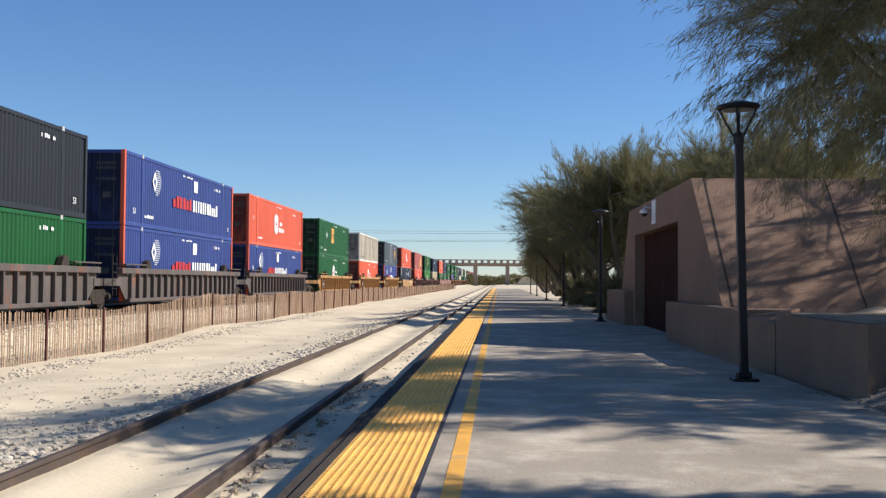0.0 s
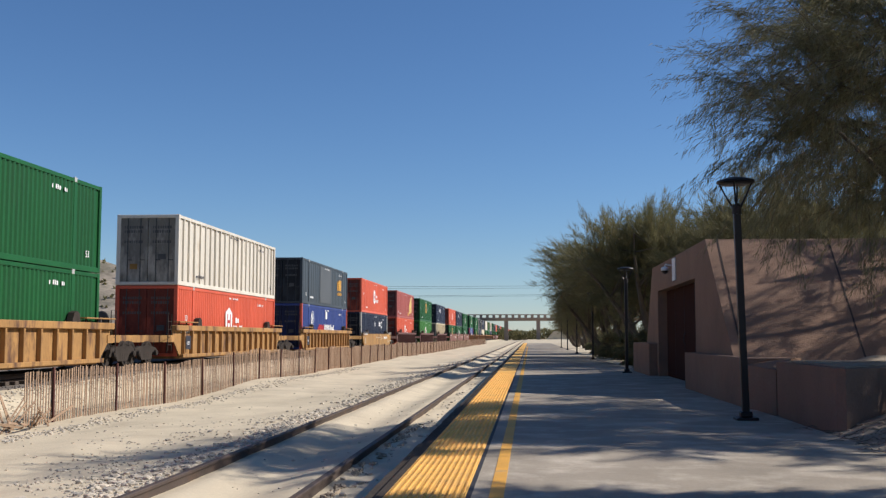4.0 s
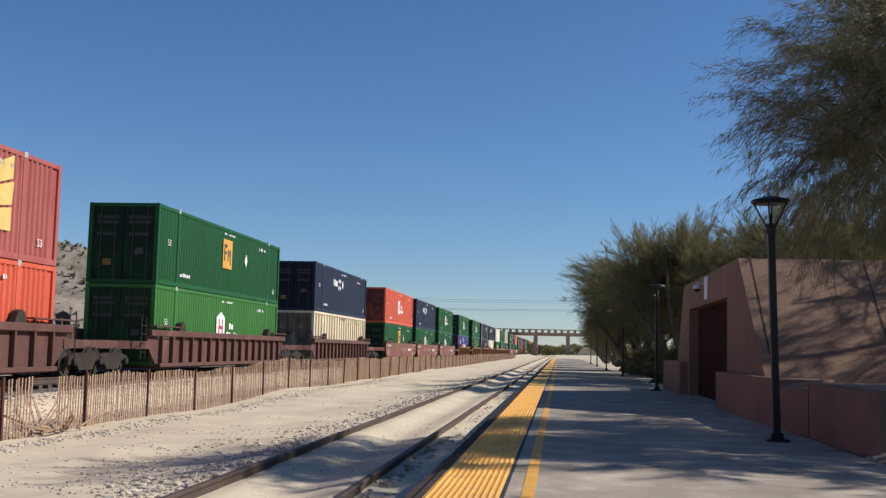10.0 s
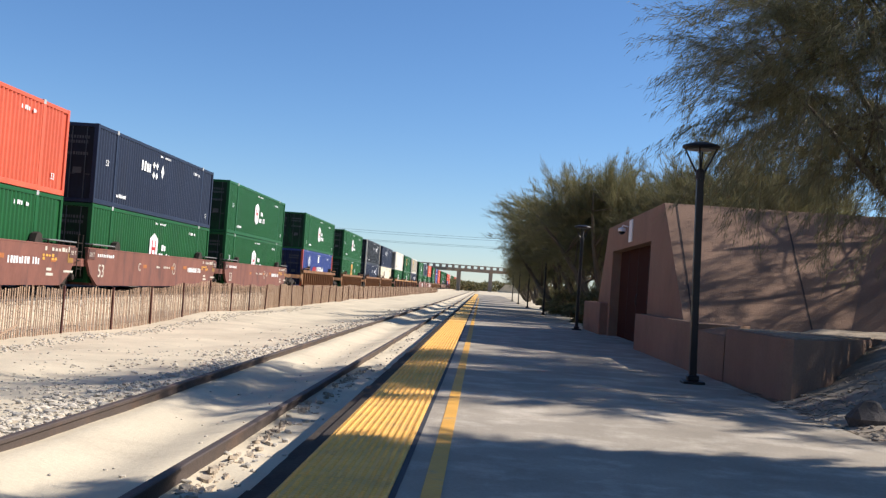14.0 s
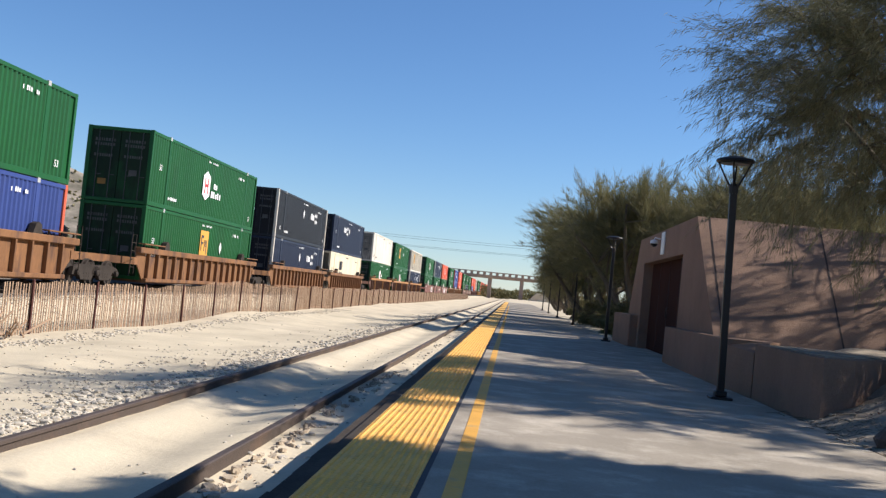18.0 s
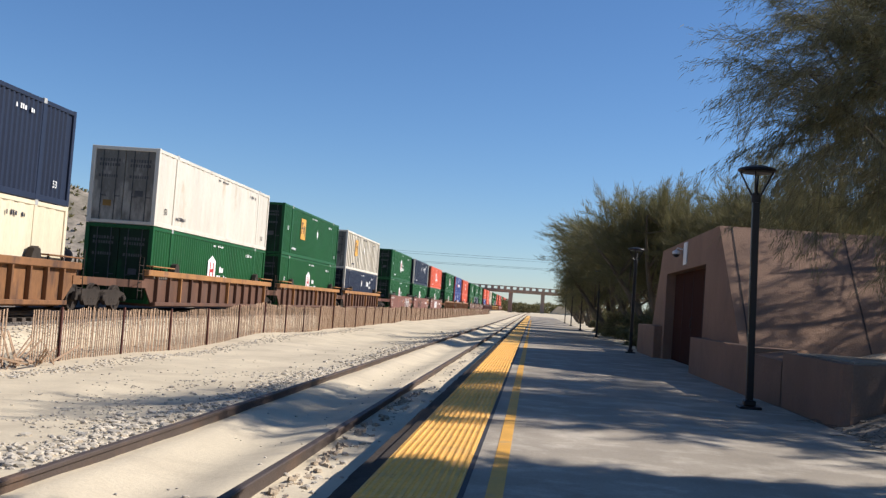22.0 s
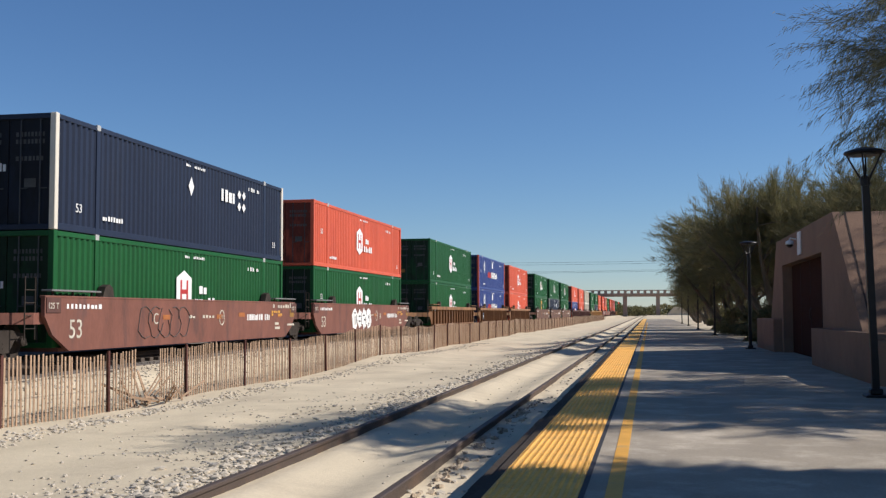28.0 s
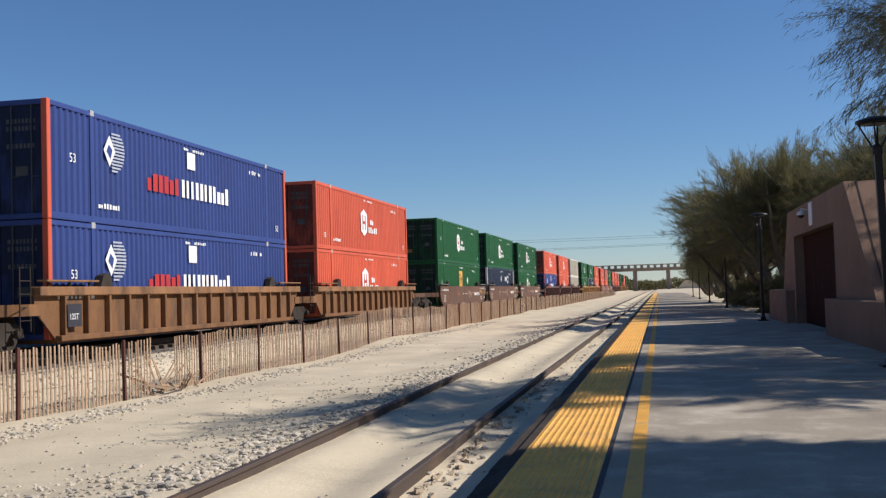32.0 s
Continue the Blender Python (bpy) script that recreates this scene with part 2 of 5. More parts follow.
BRONZE = surface("dark_bronze", (0.018, 0.016, 0.016), 0.45, metal=0.3, var=0.15, scale=3.0, bump=0.05)
LENS = surface("lamp_lens", (0.12, 0.12, 0.115), 0.3, var=0.05, bump=0.0)
WHITE = surface("white_enamel", (0.72, 0.72, 0.7), 0.5, var=0.05, scale=3.0, bump=0.03)
LATH = surface("weathered_lath", (0.36, 0.245, 0.16), 0.9, var=0.25, scale=3.0, fine=60.0, bump=0.3, second=(0.24, 0.14, 0.08), amount=0.5, stretch=(1, 1, 0.15), per_object=0.25)
POST = surface("rusty_post", (0.085, 0.03, 0.022), 0.85, var=0.25, scale=4.0, bump=0.3)
WIRE = surface("fence_wire", (0.09, 0.07, 0.06), 0.6, metal=0.5, var=0.2)
BARK = surface("bark", (0.12, 0.095, 0.065), 0.9, var=0.3, scale=3.0, fine=30.0, bump=0.6, stretch=(1, 1, 0.3))
LEAF = leaf_material("feathery_leaf", (0.145, 0.14, 0.066), (0.28, 0.25, 0.135))
LEAF_FAR = leaf_material("far_leaf", (0.125, 0.125, 0.054), (0.24, 0.21, 0.105))
ROCK = surface("dark_rock", (0.09, 0.075, 0.065), 0.9, var=0.3, scale=4.0, fine=30.0, bump=0.6)
HILL = surface("rocky_hill", (0.30, 0.255, 0.205), 0.95, var=0.3, scale=0.05, fine=0.8, bump=0.8, second=(0.16, 0.145, 0.11), amount=0.8, spec=0.1)
BRIDGE = surface("bridge_concrete", (0.34, 0.26, 0.2), 0.9, var=0.1, scale=0.2, fine=4.0, bump=0.1)
TIE = surface("timber_tie", (0.09, 0.07, 0.055), 0.9, var=0.25, scale=2.0, bump=0.3)
CABLE = surface("cable", (0.05, 0.055, 0.06), 0.6, var=0.1)


# ---------- ground ----------
def smooth(a, b, v):
    t = min(1.0, max(0.0, (v - a) / (b - a)))
    return t * t * (3 - 2 * t)


def drift(x, y):
    """Wind-blown unevenness of the sand."""
    return noise.noise((x * 0.35, y * 0.16, 3.1)) * 0.10 + noise.noise((x * 1.1, y * 0.7, 8.0)) * 0.035 + noise.noise((x * 3.7, y * 3.1, 1.7)) * 0.012


def ground_z(x, y):
    far = smooth(70, 250, y)
    if x < -1.0:
        # siding bed, sand slope to the fence, and the main line's bank
        z = -0.47 + 0.11 * smooth(-4.7, -3.8, x)
        between = smooth(-3.48, -3.3, x) * (1 - smooth(-2.2, -2.02, x))
        dish = math.exp(-((x + 2.76) / 0.42) ** 2)
        z += (0.04 - 0.11 * dish + 0.022 * noise.noise((0.4, y * 0.3, 2.0)) + 0.012 * noise.noise((x * 0.8, y * 0.9, 6.0))) * between
        z += -0.10 * smooth(-4.2, -6.5, x) * 1.0
        z += 0.10 * math.exp(-((x + 9.3) / 1.1) ** 2) * (0.4 + 0.6 * noise.noise((2.2, y * 0.22, 0.5)))
        z += -0.08 * smooth(-6.5, -9.0, x)
        z += 0.14 * smooth(22, 40, y) * smooth(-6, -9, x)
        # rise past -18 added so the gap under the cars shows shaded ground
        z += 0.38 * smooth(-11.0, -13.2, x) + 0.5 * smooth(-18.0, -19.4, x)
        z += 0.25 * smooth(-21, -40, x)
        bed = smooth(-13.0, -13.4, x) * (1 - smooth(-17.9, -18.4, x))
        rough = drift(x, y) * (1 - 0.85 * bed) * (1 - 0.5 * between)
        verge = smooth(-1.96, -1.85, x) * (1 - smooth(-1.35, -1.1, x))
        z += verge * (0.0 + 0.06 * noise.noise((x * 2.2, y * 1.5, 1.0)) + 0.03 * noise.noise((x * 6, y * 5, 2.0)))
        z += rough * (0.35 + 0.65 * smooth(-4.5, -6.5, x)) * (1 - 0.6 * far)
        return z
    if x < 3.45:
        return -0.55 if y < 188 else -0.1 + 0.3 * drift(x, y)
    # right of the platform: soil bank that climbs to the sloped walls
    m = smooth(3.45, 6.4, x) * smooth(7.6, 13.8, y + 0.7 * (x - 5)) * 0.80
    if y > 22.4:
        m *= 1 - smooth(22.4, 23.6, y)
    z = m - 0.02 + drift(x * 1.3, y * 2.0) * (0.3 + 0.7 * smooth(3.6, 4.6, x))
    if y < 13.4:
        edge = 3.66 + 0.22 * noise.noise((0.3, y * 0.9, 7.0)) + 0.08 * noise.noise((1.3, y * 3.1, 2.0))
        z += 0.07 * smooth(edge - 0.12, edge + 0.35, x) * smooth(6.5, 8.5, y) - 0.04 * (1 - smooth(edge - 0.2, edge, x))
        z += 0.045 * noise.noise((x * 2.3, y * 2.3, 4.0)) * smooth(edge, edge + 0.5, x) + 0.03 * noise.noise((x * 5.5, y * 5.5, 9.0)) * smooth(edge, edge + 0.3, x)
    if x < 3.9 and y > 13.4 and y < 40:
        z = -0.05
    if 23.0 < y < 36 and x < 9:
        z -= 0.16 * smooth(23.0, 24.0, y)
    if y > 36:
        z = -0.03 + 0.25 * drift(x, y) + 0.1 * smooth(4.5, 9, x)
    return z


def spread(*stops):
    """Coordinates: (start, step) pairs, ended by the last start."""
    out = []
    for (a, s), (b, _) in zip(stops, stops[1:]):
        n = max(1, round((b - a) / s))
        out += [a + (b - a) * i / n for i in range(n)]
    return out + [stops[-1][0]]


gx = spread((-4000, 900), (-400, 90), (-40, 3), (-19, 0.5), (-13.4, 0.4), (-10.6, 0.16), (-3.6, 0.09), (-1.95, 0.08), (-1.0, 0.02), (-0.98, 2.2), (3.45, 0.02), (3.47, 0.08), (4.6, 0.12), (7.5, 0.4), (14, 2), (40, 40), (400, 900), (4000, 1))
gy = spread((-300, 60), (-12, 3), (3, 0.3), (6, 0.13), (24, 0.3), (48, 1.0), (110, 6), (260, 30), (700, 300), (4900, 1))
mb = MB()
nx, ny = len(gx), len(gy)
mb.v = [(x, y, ground_z(x, y)) for y in gy for x in gx]
mb.f = [(j * nx + i, j * nx + i + 1, (j + 1) * nx + i + 1, (j + 1) * nx + i) for j in range(ny - 1) for i in range(nx - 1)]
me = bpy.data.meshes.new("ground")
me.from_pydata(mb.v, [], mb.f)
me.materials.append(SAND)
me.materials.append(SOIL)
me.materials.append(BED)
me.polygons.foreach_set("use_smooth", [True] * len(me.polygons))
# index 2 runs past the bed to -70: train shade put into colour
me.polygons.foreach_set("material_index", [1 if 3.4 < (gx[i] + gx[i + 1]) / 2 < 40 and gy[j] < 40 else 2 if -70 < (gx[i] + gx[i + 1]) / 2 < -13.2 else 0 for j in range(ny - 1) for i in range(nx - 1)])
tagged(new("ground", me), "pale wind-blown desert sand", "ground", kind="structure")


def stone_shapes(count, rng):
    shapes = []
    for _ in range(count):
        bm = bmesh.new()
        bmesh.ops.create_icosphere(bm, subdivisions=1, radius=1.0)
        sx, sy, sz = rng.uniform(0.7, 1.2), rng.uniform(0.7, 1.2), rng.uniform(0.45, 0.8)
        vs = []
        for v in bm.verts:
            k = rng.uniform(0.7, 1.15)
            vs.append((v.co.x * sx * k, v.co.y * sy * k, v.co.z * sz * k))
        fs = [tuple(v.index for v in f.verts) for f in bm.faces]
        bm.free()
        shapes.append((vs, fs))
    return shapes


def scatter(name, spots, material, label, category, rng):
    """Loose stones, joined: (x, y, size)."""
    shapes = stone_shapes(9, rng)
    b = MB()
    for x, y, s in spots:
        vs, fs = rng.choice(shapes)
        a = rng.uniform(0, 6.28)
        c, d = math.cos(a) * s, math.sin(a) * s
        z = ground_z(x, y) + s * 0.2
        b.add([(x + p[0] * c - p[1] * d, y + p[0] * d + p[1] * c, z + p[2] * s) for p in vs], fs)
    return tagged(part(name, b, material), label, category, kind="stuff")


rng = random.Random(4)
spots = []
for _ in range(4200):
    y = 5.0 + 60 * rng.random() ** 2.0
    x = -3.68 - abs(rng.gauss(0, 0.62))
    if noise.noise((x * 1.2, y * 0.8, 3.0)) > -0.3:
        spots.append((x, y, rng.choice((0.014, 0.02, 0.028, 0.04, 0.06)) * rng.uniform(0.8, 1.15)))
for _ in range(3400):
    y = 5.0 + 17 * rng.random() ** 1.6
    x = -3.75 - abs(rng.gauss(0, 1.5))
    if noise.noise((x * 0.9, y * 0.6, 5.0)) > -0.15:
        spots.append((x, y, rng.uniform(0.010, 0.034)))
for _ in range(120):
    y = 5.0 + 30 * rng.random() ** 1.6
    spots.append((rng.uniform(-8.5, -4.2), y, rng.uniform(0.012, 0.035)))
for _ in range(1700):
    y = 12 + 45 * rng.random() ** 1.5
    spots.append((-8.75 + rng.gauss(0, 0.22), y, rng.uniform(0.015, 0.05)))
for _ in range(170):
    spots.append((-1.75 + rng.gauss(0, 0.12), 5 + 30 * rng.random() ** 1.5, rng.uniform(0.015, 0.05)))

for _ in range(60):
    spots.append((rng.uniform(-3.2, -2.2), 5 + 20 * rng.random(), rng.uniform(0.01, 0.03)))
scatter("ballast", spots, STONE, "loose grey ballast stones half buried in sand", "gravel", rng)
crust = MB()
for _ in range(420):
    y = 6.0 + 12 * rng.random() ** 1.2
    if noise.noise((2.0, y * 1.1, 3.0)) < -0.15:
        continue
    x = -1.895 + abs(rng.gauss(0, 0.085))
    r, n = rng.choice((0.01, 0.015, 0.022, 0.03, 0.045)) * rng.uniform(0.7, 1.2), rng.choice((5, 6, 7, 8))
    a0, tilt, way = rng.uniform(0, 6.28), rng.uniform(0.05, 0.55), rng.uniform(0, 6.28)
    z, ring = ground_z(x, y) + 0.25 * r, []
    for k in range(n):
        a = a0 + 6.283 * k / n
        q = r * rng.uniform(0.6, 1.25)
        ring.append((q * math.cos(a), q * 1.4 * math.sin(a)))
    lift = [z + tilt * (p[0] * math.cos(way) + p[1] * math.sin(way)) for p in ring]
    crust.add([(x + p[0], y + p[1], h - 0.02) for p, h in zip(ring, lift)] + [(x + 0.9 * p[0], y + 0.9 * p[1], h + 0.25 * r) for p, h in zip(ring, lift)],
              [tuple(range(n))[::-1], tuple(range(n, 2 * n))] + [(k, (k + 1) % n, n + (k + 1) % n, n + k) for k in range(n)])
tagged(part("sand_crust", crust, CRUST), "torn plates of sand crust heaped against the rail", "gravel", kind="stuff")
spots = []
for _ in range(1500):
    x = 3.6 + 3.6 * rng.random() ** 1.3
    spots.append((x, rng.uniform(7.2, 14.2), rng.choice((0.008, 0.012, 0.018, 0.03)) * rng.uniform(0.7, 1.3)))
scatter("soil_clods", spots, SOIL, "grey-brown clods and pebbles strewn over the soil bank", "gravel", rng)
twigs = MB()
for _ in range(420):
    x, y = 3.5 + 3.4 * rng.random() ** 1.2, rng.uniform(7.5, 14.0)
    a, l = rng.uniform(0, 6.28), rng.uniform(0.05, 0.28)
    z = max(ground_z(x, y), 0.0) + 0.008
    dx, dy = l * math.cos(a), l * math.sin(a)
    twigs.tube([(x, y, z), (x + dx * 0.5 + 0.01, y + dy * 0.5, max(ground_z(x + dx * 0.5, y + dy * 0.5), 0.0) + rng.uniform(0.01, 0.035)), (x + dx, y + dy, max(ground_z(x + dx, y + dy), 0.0) + 0.008)], [0.004, 0.004, 0.002], 3)
tagged(part("fallen_twigs", twigs, BARK), "dry fallen twigs littering the soil bank", "twigs", kind="stuff")
spots = []
for _ in range(2600):
    y = 14 + 90 * rng.random() ** 1.5
    spots.append((rng.uniform(-18.0, -12.8), y, rng.uniform(0.03, 0.06)))
scatter("main_line_ballast", spots, BED, "grey crushed-stone bed under the main line", "gravel", rng)
spots = []
for _ in range(3600):
    y = 13 + 55 * rng.random() ** 1.6
    spots.append((-12.9 + 2.7 * rng.random() ** 1.5, y, rng.uniform(0.02, 0.055)))
scatter("shoulder_stones", spots, STONE, "loose stones on the sandy shoulder of the main line", "gravel", rng)


# ---------- tracks ----------
def rail_outline(x, top):
    w, h = 0.037, 0.17
    return [(x - 0.07, top - h), (x + 0.07, top - h), (x + 0.07, top - h + 0.012), (x + 0.012, top - h + 0.035), (x + 0.012, top - 0.045),
            (x + w, top - 0.034), (x + w, top - 0.008), (x + w - 0.01, top), (x - w + 0.01, top), (x - w, top - 0.008), (x - w, top - 0.034),
            (x - 0.012, top - 0.045), (x - 0.012, top - h + 0.035), (x - 0.07, top - h + 0.012)]


SIDING_TOP, MAIN_TOP, MAIN_X = -0.25, 0.06, -15.4
siding = tagged(new("siding_track"), "rusty siding rails half sunk in drifted sand", "railway track", kind="structure")
for x in (-3.51, -2.005):
    part("rail", MB().prism(rail_outline(x, SIDING_TOP), "y", -40, 620), RAIL, siding)
fish = MB().box(0.014, 0.03, -0.3, 0.3, -0.13, -0.05)
for k in range(4):
    fish.lathe([(0.014, 0.03), (0.014, 0.05)], "x", (0, -0.22 + k * 0.147, -0.09), 6)
fish_me = fish.mesh("fishplate", RAIL)
for i, y in enumerate((34.7, 46.6)):
    for x in (-3.51, -2.005):
        ob = part("fishplate", fish_me, RAIL, siding)
        ob.location = (x, y, SIDING_TOP)
tie_me = MB().cbox(-1.25, 1.25, -0.11, 0.11, -0.16, 0, 0.015).mesh("tie", TIE)
main = tagged(new("main_track"), "main line track on a stone bed", "railway track", kind="structure")
for x in (-0.752, 0.752):
    part("rail", MB().prism(rail_outline(MAIN_X + x, MAIN_TOP), "y", -60, 700), RAIL, main)
for i in range(190):
    ob = part("tie", tie_me, TIE, main)
    ob.location = (MAIN_X, 10 + i * 0.55, MAIN_TOP - 0.165)

# ---------- platform ----------
EDGE = -1.03
slab = part("platform", MB().cbox(EDGE, 3.62, -8, 190, -0.9, 0.0, 0.012), CONCRETE)
tagged(slab, "long grey concrete station platform", "platform", kind="structure")
part("nosing", MB().box(EDGE - 0.02, -0.987, -8, 190, -0.12, 0.006), EDGE_AND_SHADE, slab, "dark platform edge")
# added dark strip: stands in for the shade beside the platform edge
fender = MB()
fy = spread((-8, 0.6), (60, 3), (190, 1))
for a, b in zip(fy, fy[1:]):
    o = EDGE - 0.12 + 0.02 * noise.noise((0.2, a * 1.3, 5.0))
    fender.box(o, EDGE - 0.021, a, b, -0.20, -0.03)
part("fender", fender, EDGE_AND_SHADE, slab, "black-brown strip in place of shade below the edge")
part("joint_strip", MB().box(-0.40, -0.365, -8, 190, -0.02, 0.005), JOINT, slab, "dark joint beside the warning strip")
part("painted_line", MB().box(-0.237, -0.13, -8, 120, -0.02, 0.004), PAINT_Y, slab, "worn yellow painted line")
tile_me = MB().cbox(-0.985, -0.402, 0.004, 1.215, -0.03, 0.011, 0.004).mesh("tactile_tile", TACTILE)
strip = tagged(new("tactile_strip"), "yellow raised-dome warning strip along the platform edge", "tactile paving", kind="structure")
for i in range(160):
    ob = part("tactile_tile", tile_me, TACTILE, strip)
    ob.location = (0, -6 + i * 1.22, 0)
b = MB()
dome = []
for r, h in ((0.0155, 0), (0.0115, 0.009)):
    dome += [(r * math.cos(k * math.pi / 3), r * math.sin(k * math.pi / 3), h) for k in range(6)]
dome_f = [(k, (k + 1) % 6, 6 + (k + 1) % 6, 6 + k) for k in range(6)] + [tuple(range(6, 12))]
for j in range(560):
    y = 4.8 + j * 0.0525
    for i in range(11):
        x = -0.955 + i * 0.0525
        b.add([(x + p[0], y + p[1], 0.0112 + p[2]) for p in dome], dome_f)
tagged(part("tactile_dome", b, TACTILE, strip), kind="stuff")


# ---------- lamps ----------
def street_lamp(y, x=3.02):
    lamp = tagged(new("street_lamp"), "dark bronze platform lamp post with a flat disc head", "lamp post", "platform lamps")
    part("base_plate", MB().cbox(-0.15, 0.15, -0.15, 0.15, 0, 0.04, 0.01), BRONZE, lamp)
    part("base_cover", MB().cbox(-0.08, 0.08, -0.08, 0.08, 0.04, 0.12, 0.015), BRONZE, lamp)
    part("pole", MB().cbox(-0.048, 0.048, -0.048, 0.048, 0.1, 2.9, 0.01), BRONZE, lamp)
    part("collar", MB().lathe([(0.066, 2.86), (0.066, 2.97), (0.045, 3.0)], sides=14), BRONZE, lamp)
    for k in range(4):
        a = math.pi / 4 + k * math.pi / 2 + 0.5
        c, s = math.cos(a), math.sin(a)
        part("arm", MB().tube([(0.04 * c, 0.04 * s, 2.93), (0.14 * c, 0.14 * s, 3.12), (0.225 * c, 0.225 * s, 3.3)], [0.016, 0.013, 0.012], 6), BRONZE, lamp)
    part("head", MB().lathe([(0.05, 3.27), (0.25, 3.29), (0.265, 3.31), (0.255, 3.335), (0.12, 3.375), (0.02, 3.38)], sides=28), BRONZE, lamp, smooth=False)
    part("lens", MB().lathe([(0.03, 3.262), (0.19, 3.268), (0.19, 3.28)], sides=20), LENS, lamp, "pale lens under the disc")
    lamp.location = (x, y, 0)
    return lamp


lamp0 = street_lamp(15.2, 3.04)
for i in range(5):
    copy_thing(lamp0, pose(3.14 + 0.04 * i, 34.4 + 19.0 * i, 0))

lamp0.rotation_euler = (radians(1.5), radians(-1.6), 0)   # leaned slightly to fit the camera's view

# ---------- station building with sloped earth walls ----------
building = tagged(new("station_building"), "tan adobe-stucco building with sloped walls and a deep doorway", "building")
# front with the doorway: an upright face whose two ends lean in, pieces round the opening
FX0, DY0, DY1, DZ, TOP_Z = 3.80, 24.5, 31.5, 2.47, 3.22


def front(y0b, y1b, y0t, y1t, z0, z1, depth=0.9):
    x = FX0
    vs = [(x, y0b, z0), (x, y1b, z0), (x, y1t, z1), (x, y0t, z1), (x + depth, y0b, z0), (x + depth, y1b, z0), (x + depth, y1t, z1), (x + depth, y0t, z1)]
    return MB().add(vs, [(0, 1, 2, 3), (5, 4, 7, 6), (0, 4, 5, 1), (1, 5, 6, 2), (2, 6, 7, 3), (3, 7, 4, 0)])


TOP_Y, FOOT_Y = 23.0, 19.15
near = lambda z: FOOT_Y + (TOP_Y - FOOT_Y) * z / TOP_Z
far = lambda z: 35.3 - 2.5 * z / TOP_Z
part("wall_pier", front(near(0), DY0, near(DZ), DY0, 0, DZ), STUCCO, building)
part("wall_pier", front(DY1, far(0), DY1, far(DZ), 0, DZ), STUCCO, building)
part("lintel", front(near(DZ), far(DZ), near(TOP_Z), far(TOP_Z), DZ, TOP_Z), STUCCO, building)
door = part("door", MB().cbox(4.06, 4.11, DY0 + 0.004, DY1 - 0.004, 0.004, DZ - 0.004, 0.01), DOOR_BROWN, building, "dark brown recessed doors")
for y in (26.25, 28.0, 29.75):
    part("door_seam", MB().box(4.052, 4.061, y - 0.012, y + 0.012, 0.01, DZ - 0.01), STUCCO_SEAM, door)
part("door_handle", MB().tube([(4.06, 27.8, 0.95), (4.0, 27.8, 1.0), (4.0, 27.8, 1.2), (4.06, 27.8, 1.25)], 0.012), BRONZE, door)
part("threshold", MB().cbox(3.622, 4.1, DY0 - 0.6, DY1 + 0.6, -0.3, 0.002, 0.006), CONCRETE, building, "concrete floor of the doorway")
# long sloped wall that faces the platform's near end
s = MB()
s.add([(FX0 + 0.9, FOOT_Y, 0.0), (6.4, FOOT_Y, 0.0), (8.3, TOP_Y, TOP_Z), (FX0 + 0.9, TOP_Y, TOP_Z), (FX0 + 0.9, 35.3, 0), (8.4, 35.3, 0), (8.3, 32.8, TOP_Z), (FX0 + 0.9, 32.8, TOP_Z)],
      [(0, 1, 2, 3), (4, 7, 6, 5), (0, 3, 7, 4), (1, 5, 6, 2), (3, 2, 6, 7), (0, 4, 5, 1)])
part("sloped_wall", s, STUCCO, building, "sloped stucco wall with dark seams")


def seam(x_top, x_foot, t0=0.0, t1=1.0, proud=0.006):
    ys = lambda t: TOP_Y + (FOOT_Y - TOP_Y) * t - proud
    zs = lambda t: TOP_Z * (1 - t) + 0.006
    xs = lambda t: x_top + (x_foot - x_top) * t
    w = 0.014
    return MB().add([(xs(t0) - w, ys(t0), zs(t0)), (xs(t0) + w, ys(t0), zs(t0)), (xs(t1) + w, ys(t1), zs(t1)), (xs(t1) - w, ys(t1), zs(t1)),
                     (xs(t0) - w, ys(t0) + 0.03, zs(t0) - 0.03), (xs(t0) + w, ys(t0) + 0.03, zs(t0) - 0.03), (xs(t1) + w, ys(t1) + 0.03, zs(t1) - 0.03), (xs(t1) - w, ys(t1) + 0.03, zs(t1) - 0.03)],
                    [(0, 1, 2, 3), (4, 7, 6, 5), (0, 4, 5, 1), (1, 5, 6, 2), (2, 6, 7, 3), (3, 7, 4, 0)])


part("wall_seam", seam(4.05, 3.95), STUCCO_SEAM, building)
part("wall_seam", seam(6.35, 6.1), STUCCO_SEAM, building)
# second sloped wall, turned towards the platform
v = Vector((0.70, -0.714, 0))
out = Vector((-0.714, -0.70, 0))
p0 = Vector((8.3, TOP_Y, TOP_Z))
drop = Vector((6.4, FOOT_Y, 0)) - p0
c = [p0, p0 + v * 15, p0 + v * 15 + drop, p0 + drop, p0 - out * 3.5, p0 + v * 15 - out * 3.5]
c += [Vector((q.x, q.y, 0)) for q in c[4:]]
w = MB().add([tuple(q) for q in c], [(0, 1, 2, 3), (0, 4, 5, 1), (4, 6, 7, 5), (1, 5, 7, 2), (0, 3, 6, 4), (3, 2, 7, 6)])
part("sloped_wall", w, STUCCO, building, "shaded sloped stucco wall")
lift = v.cross(drop).normalized() * 0.006
lift = lift if lift.z > 0 else -lift
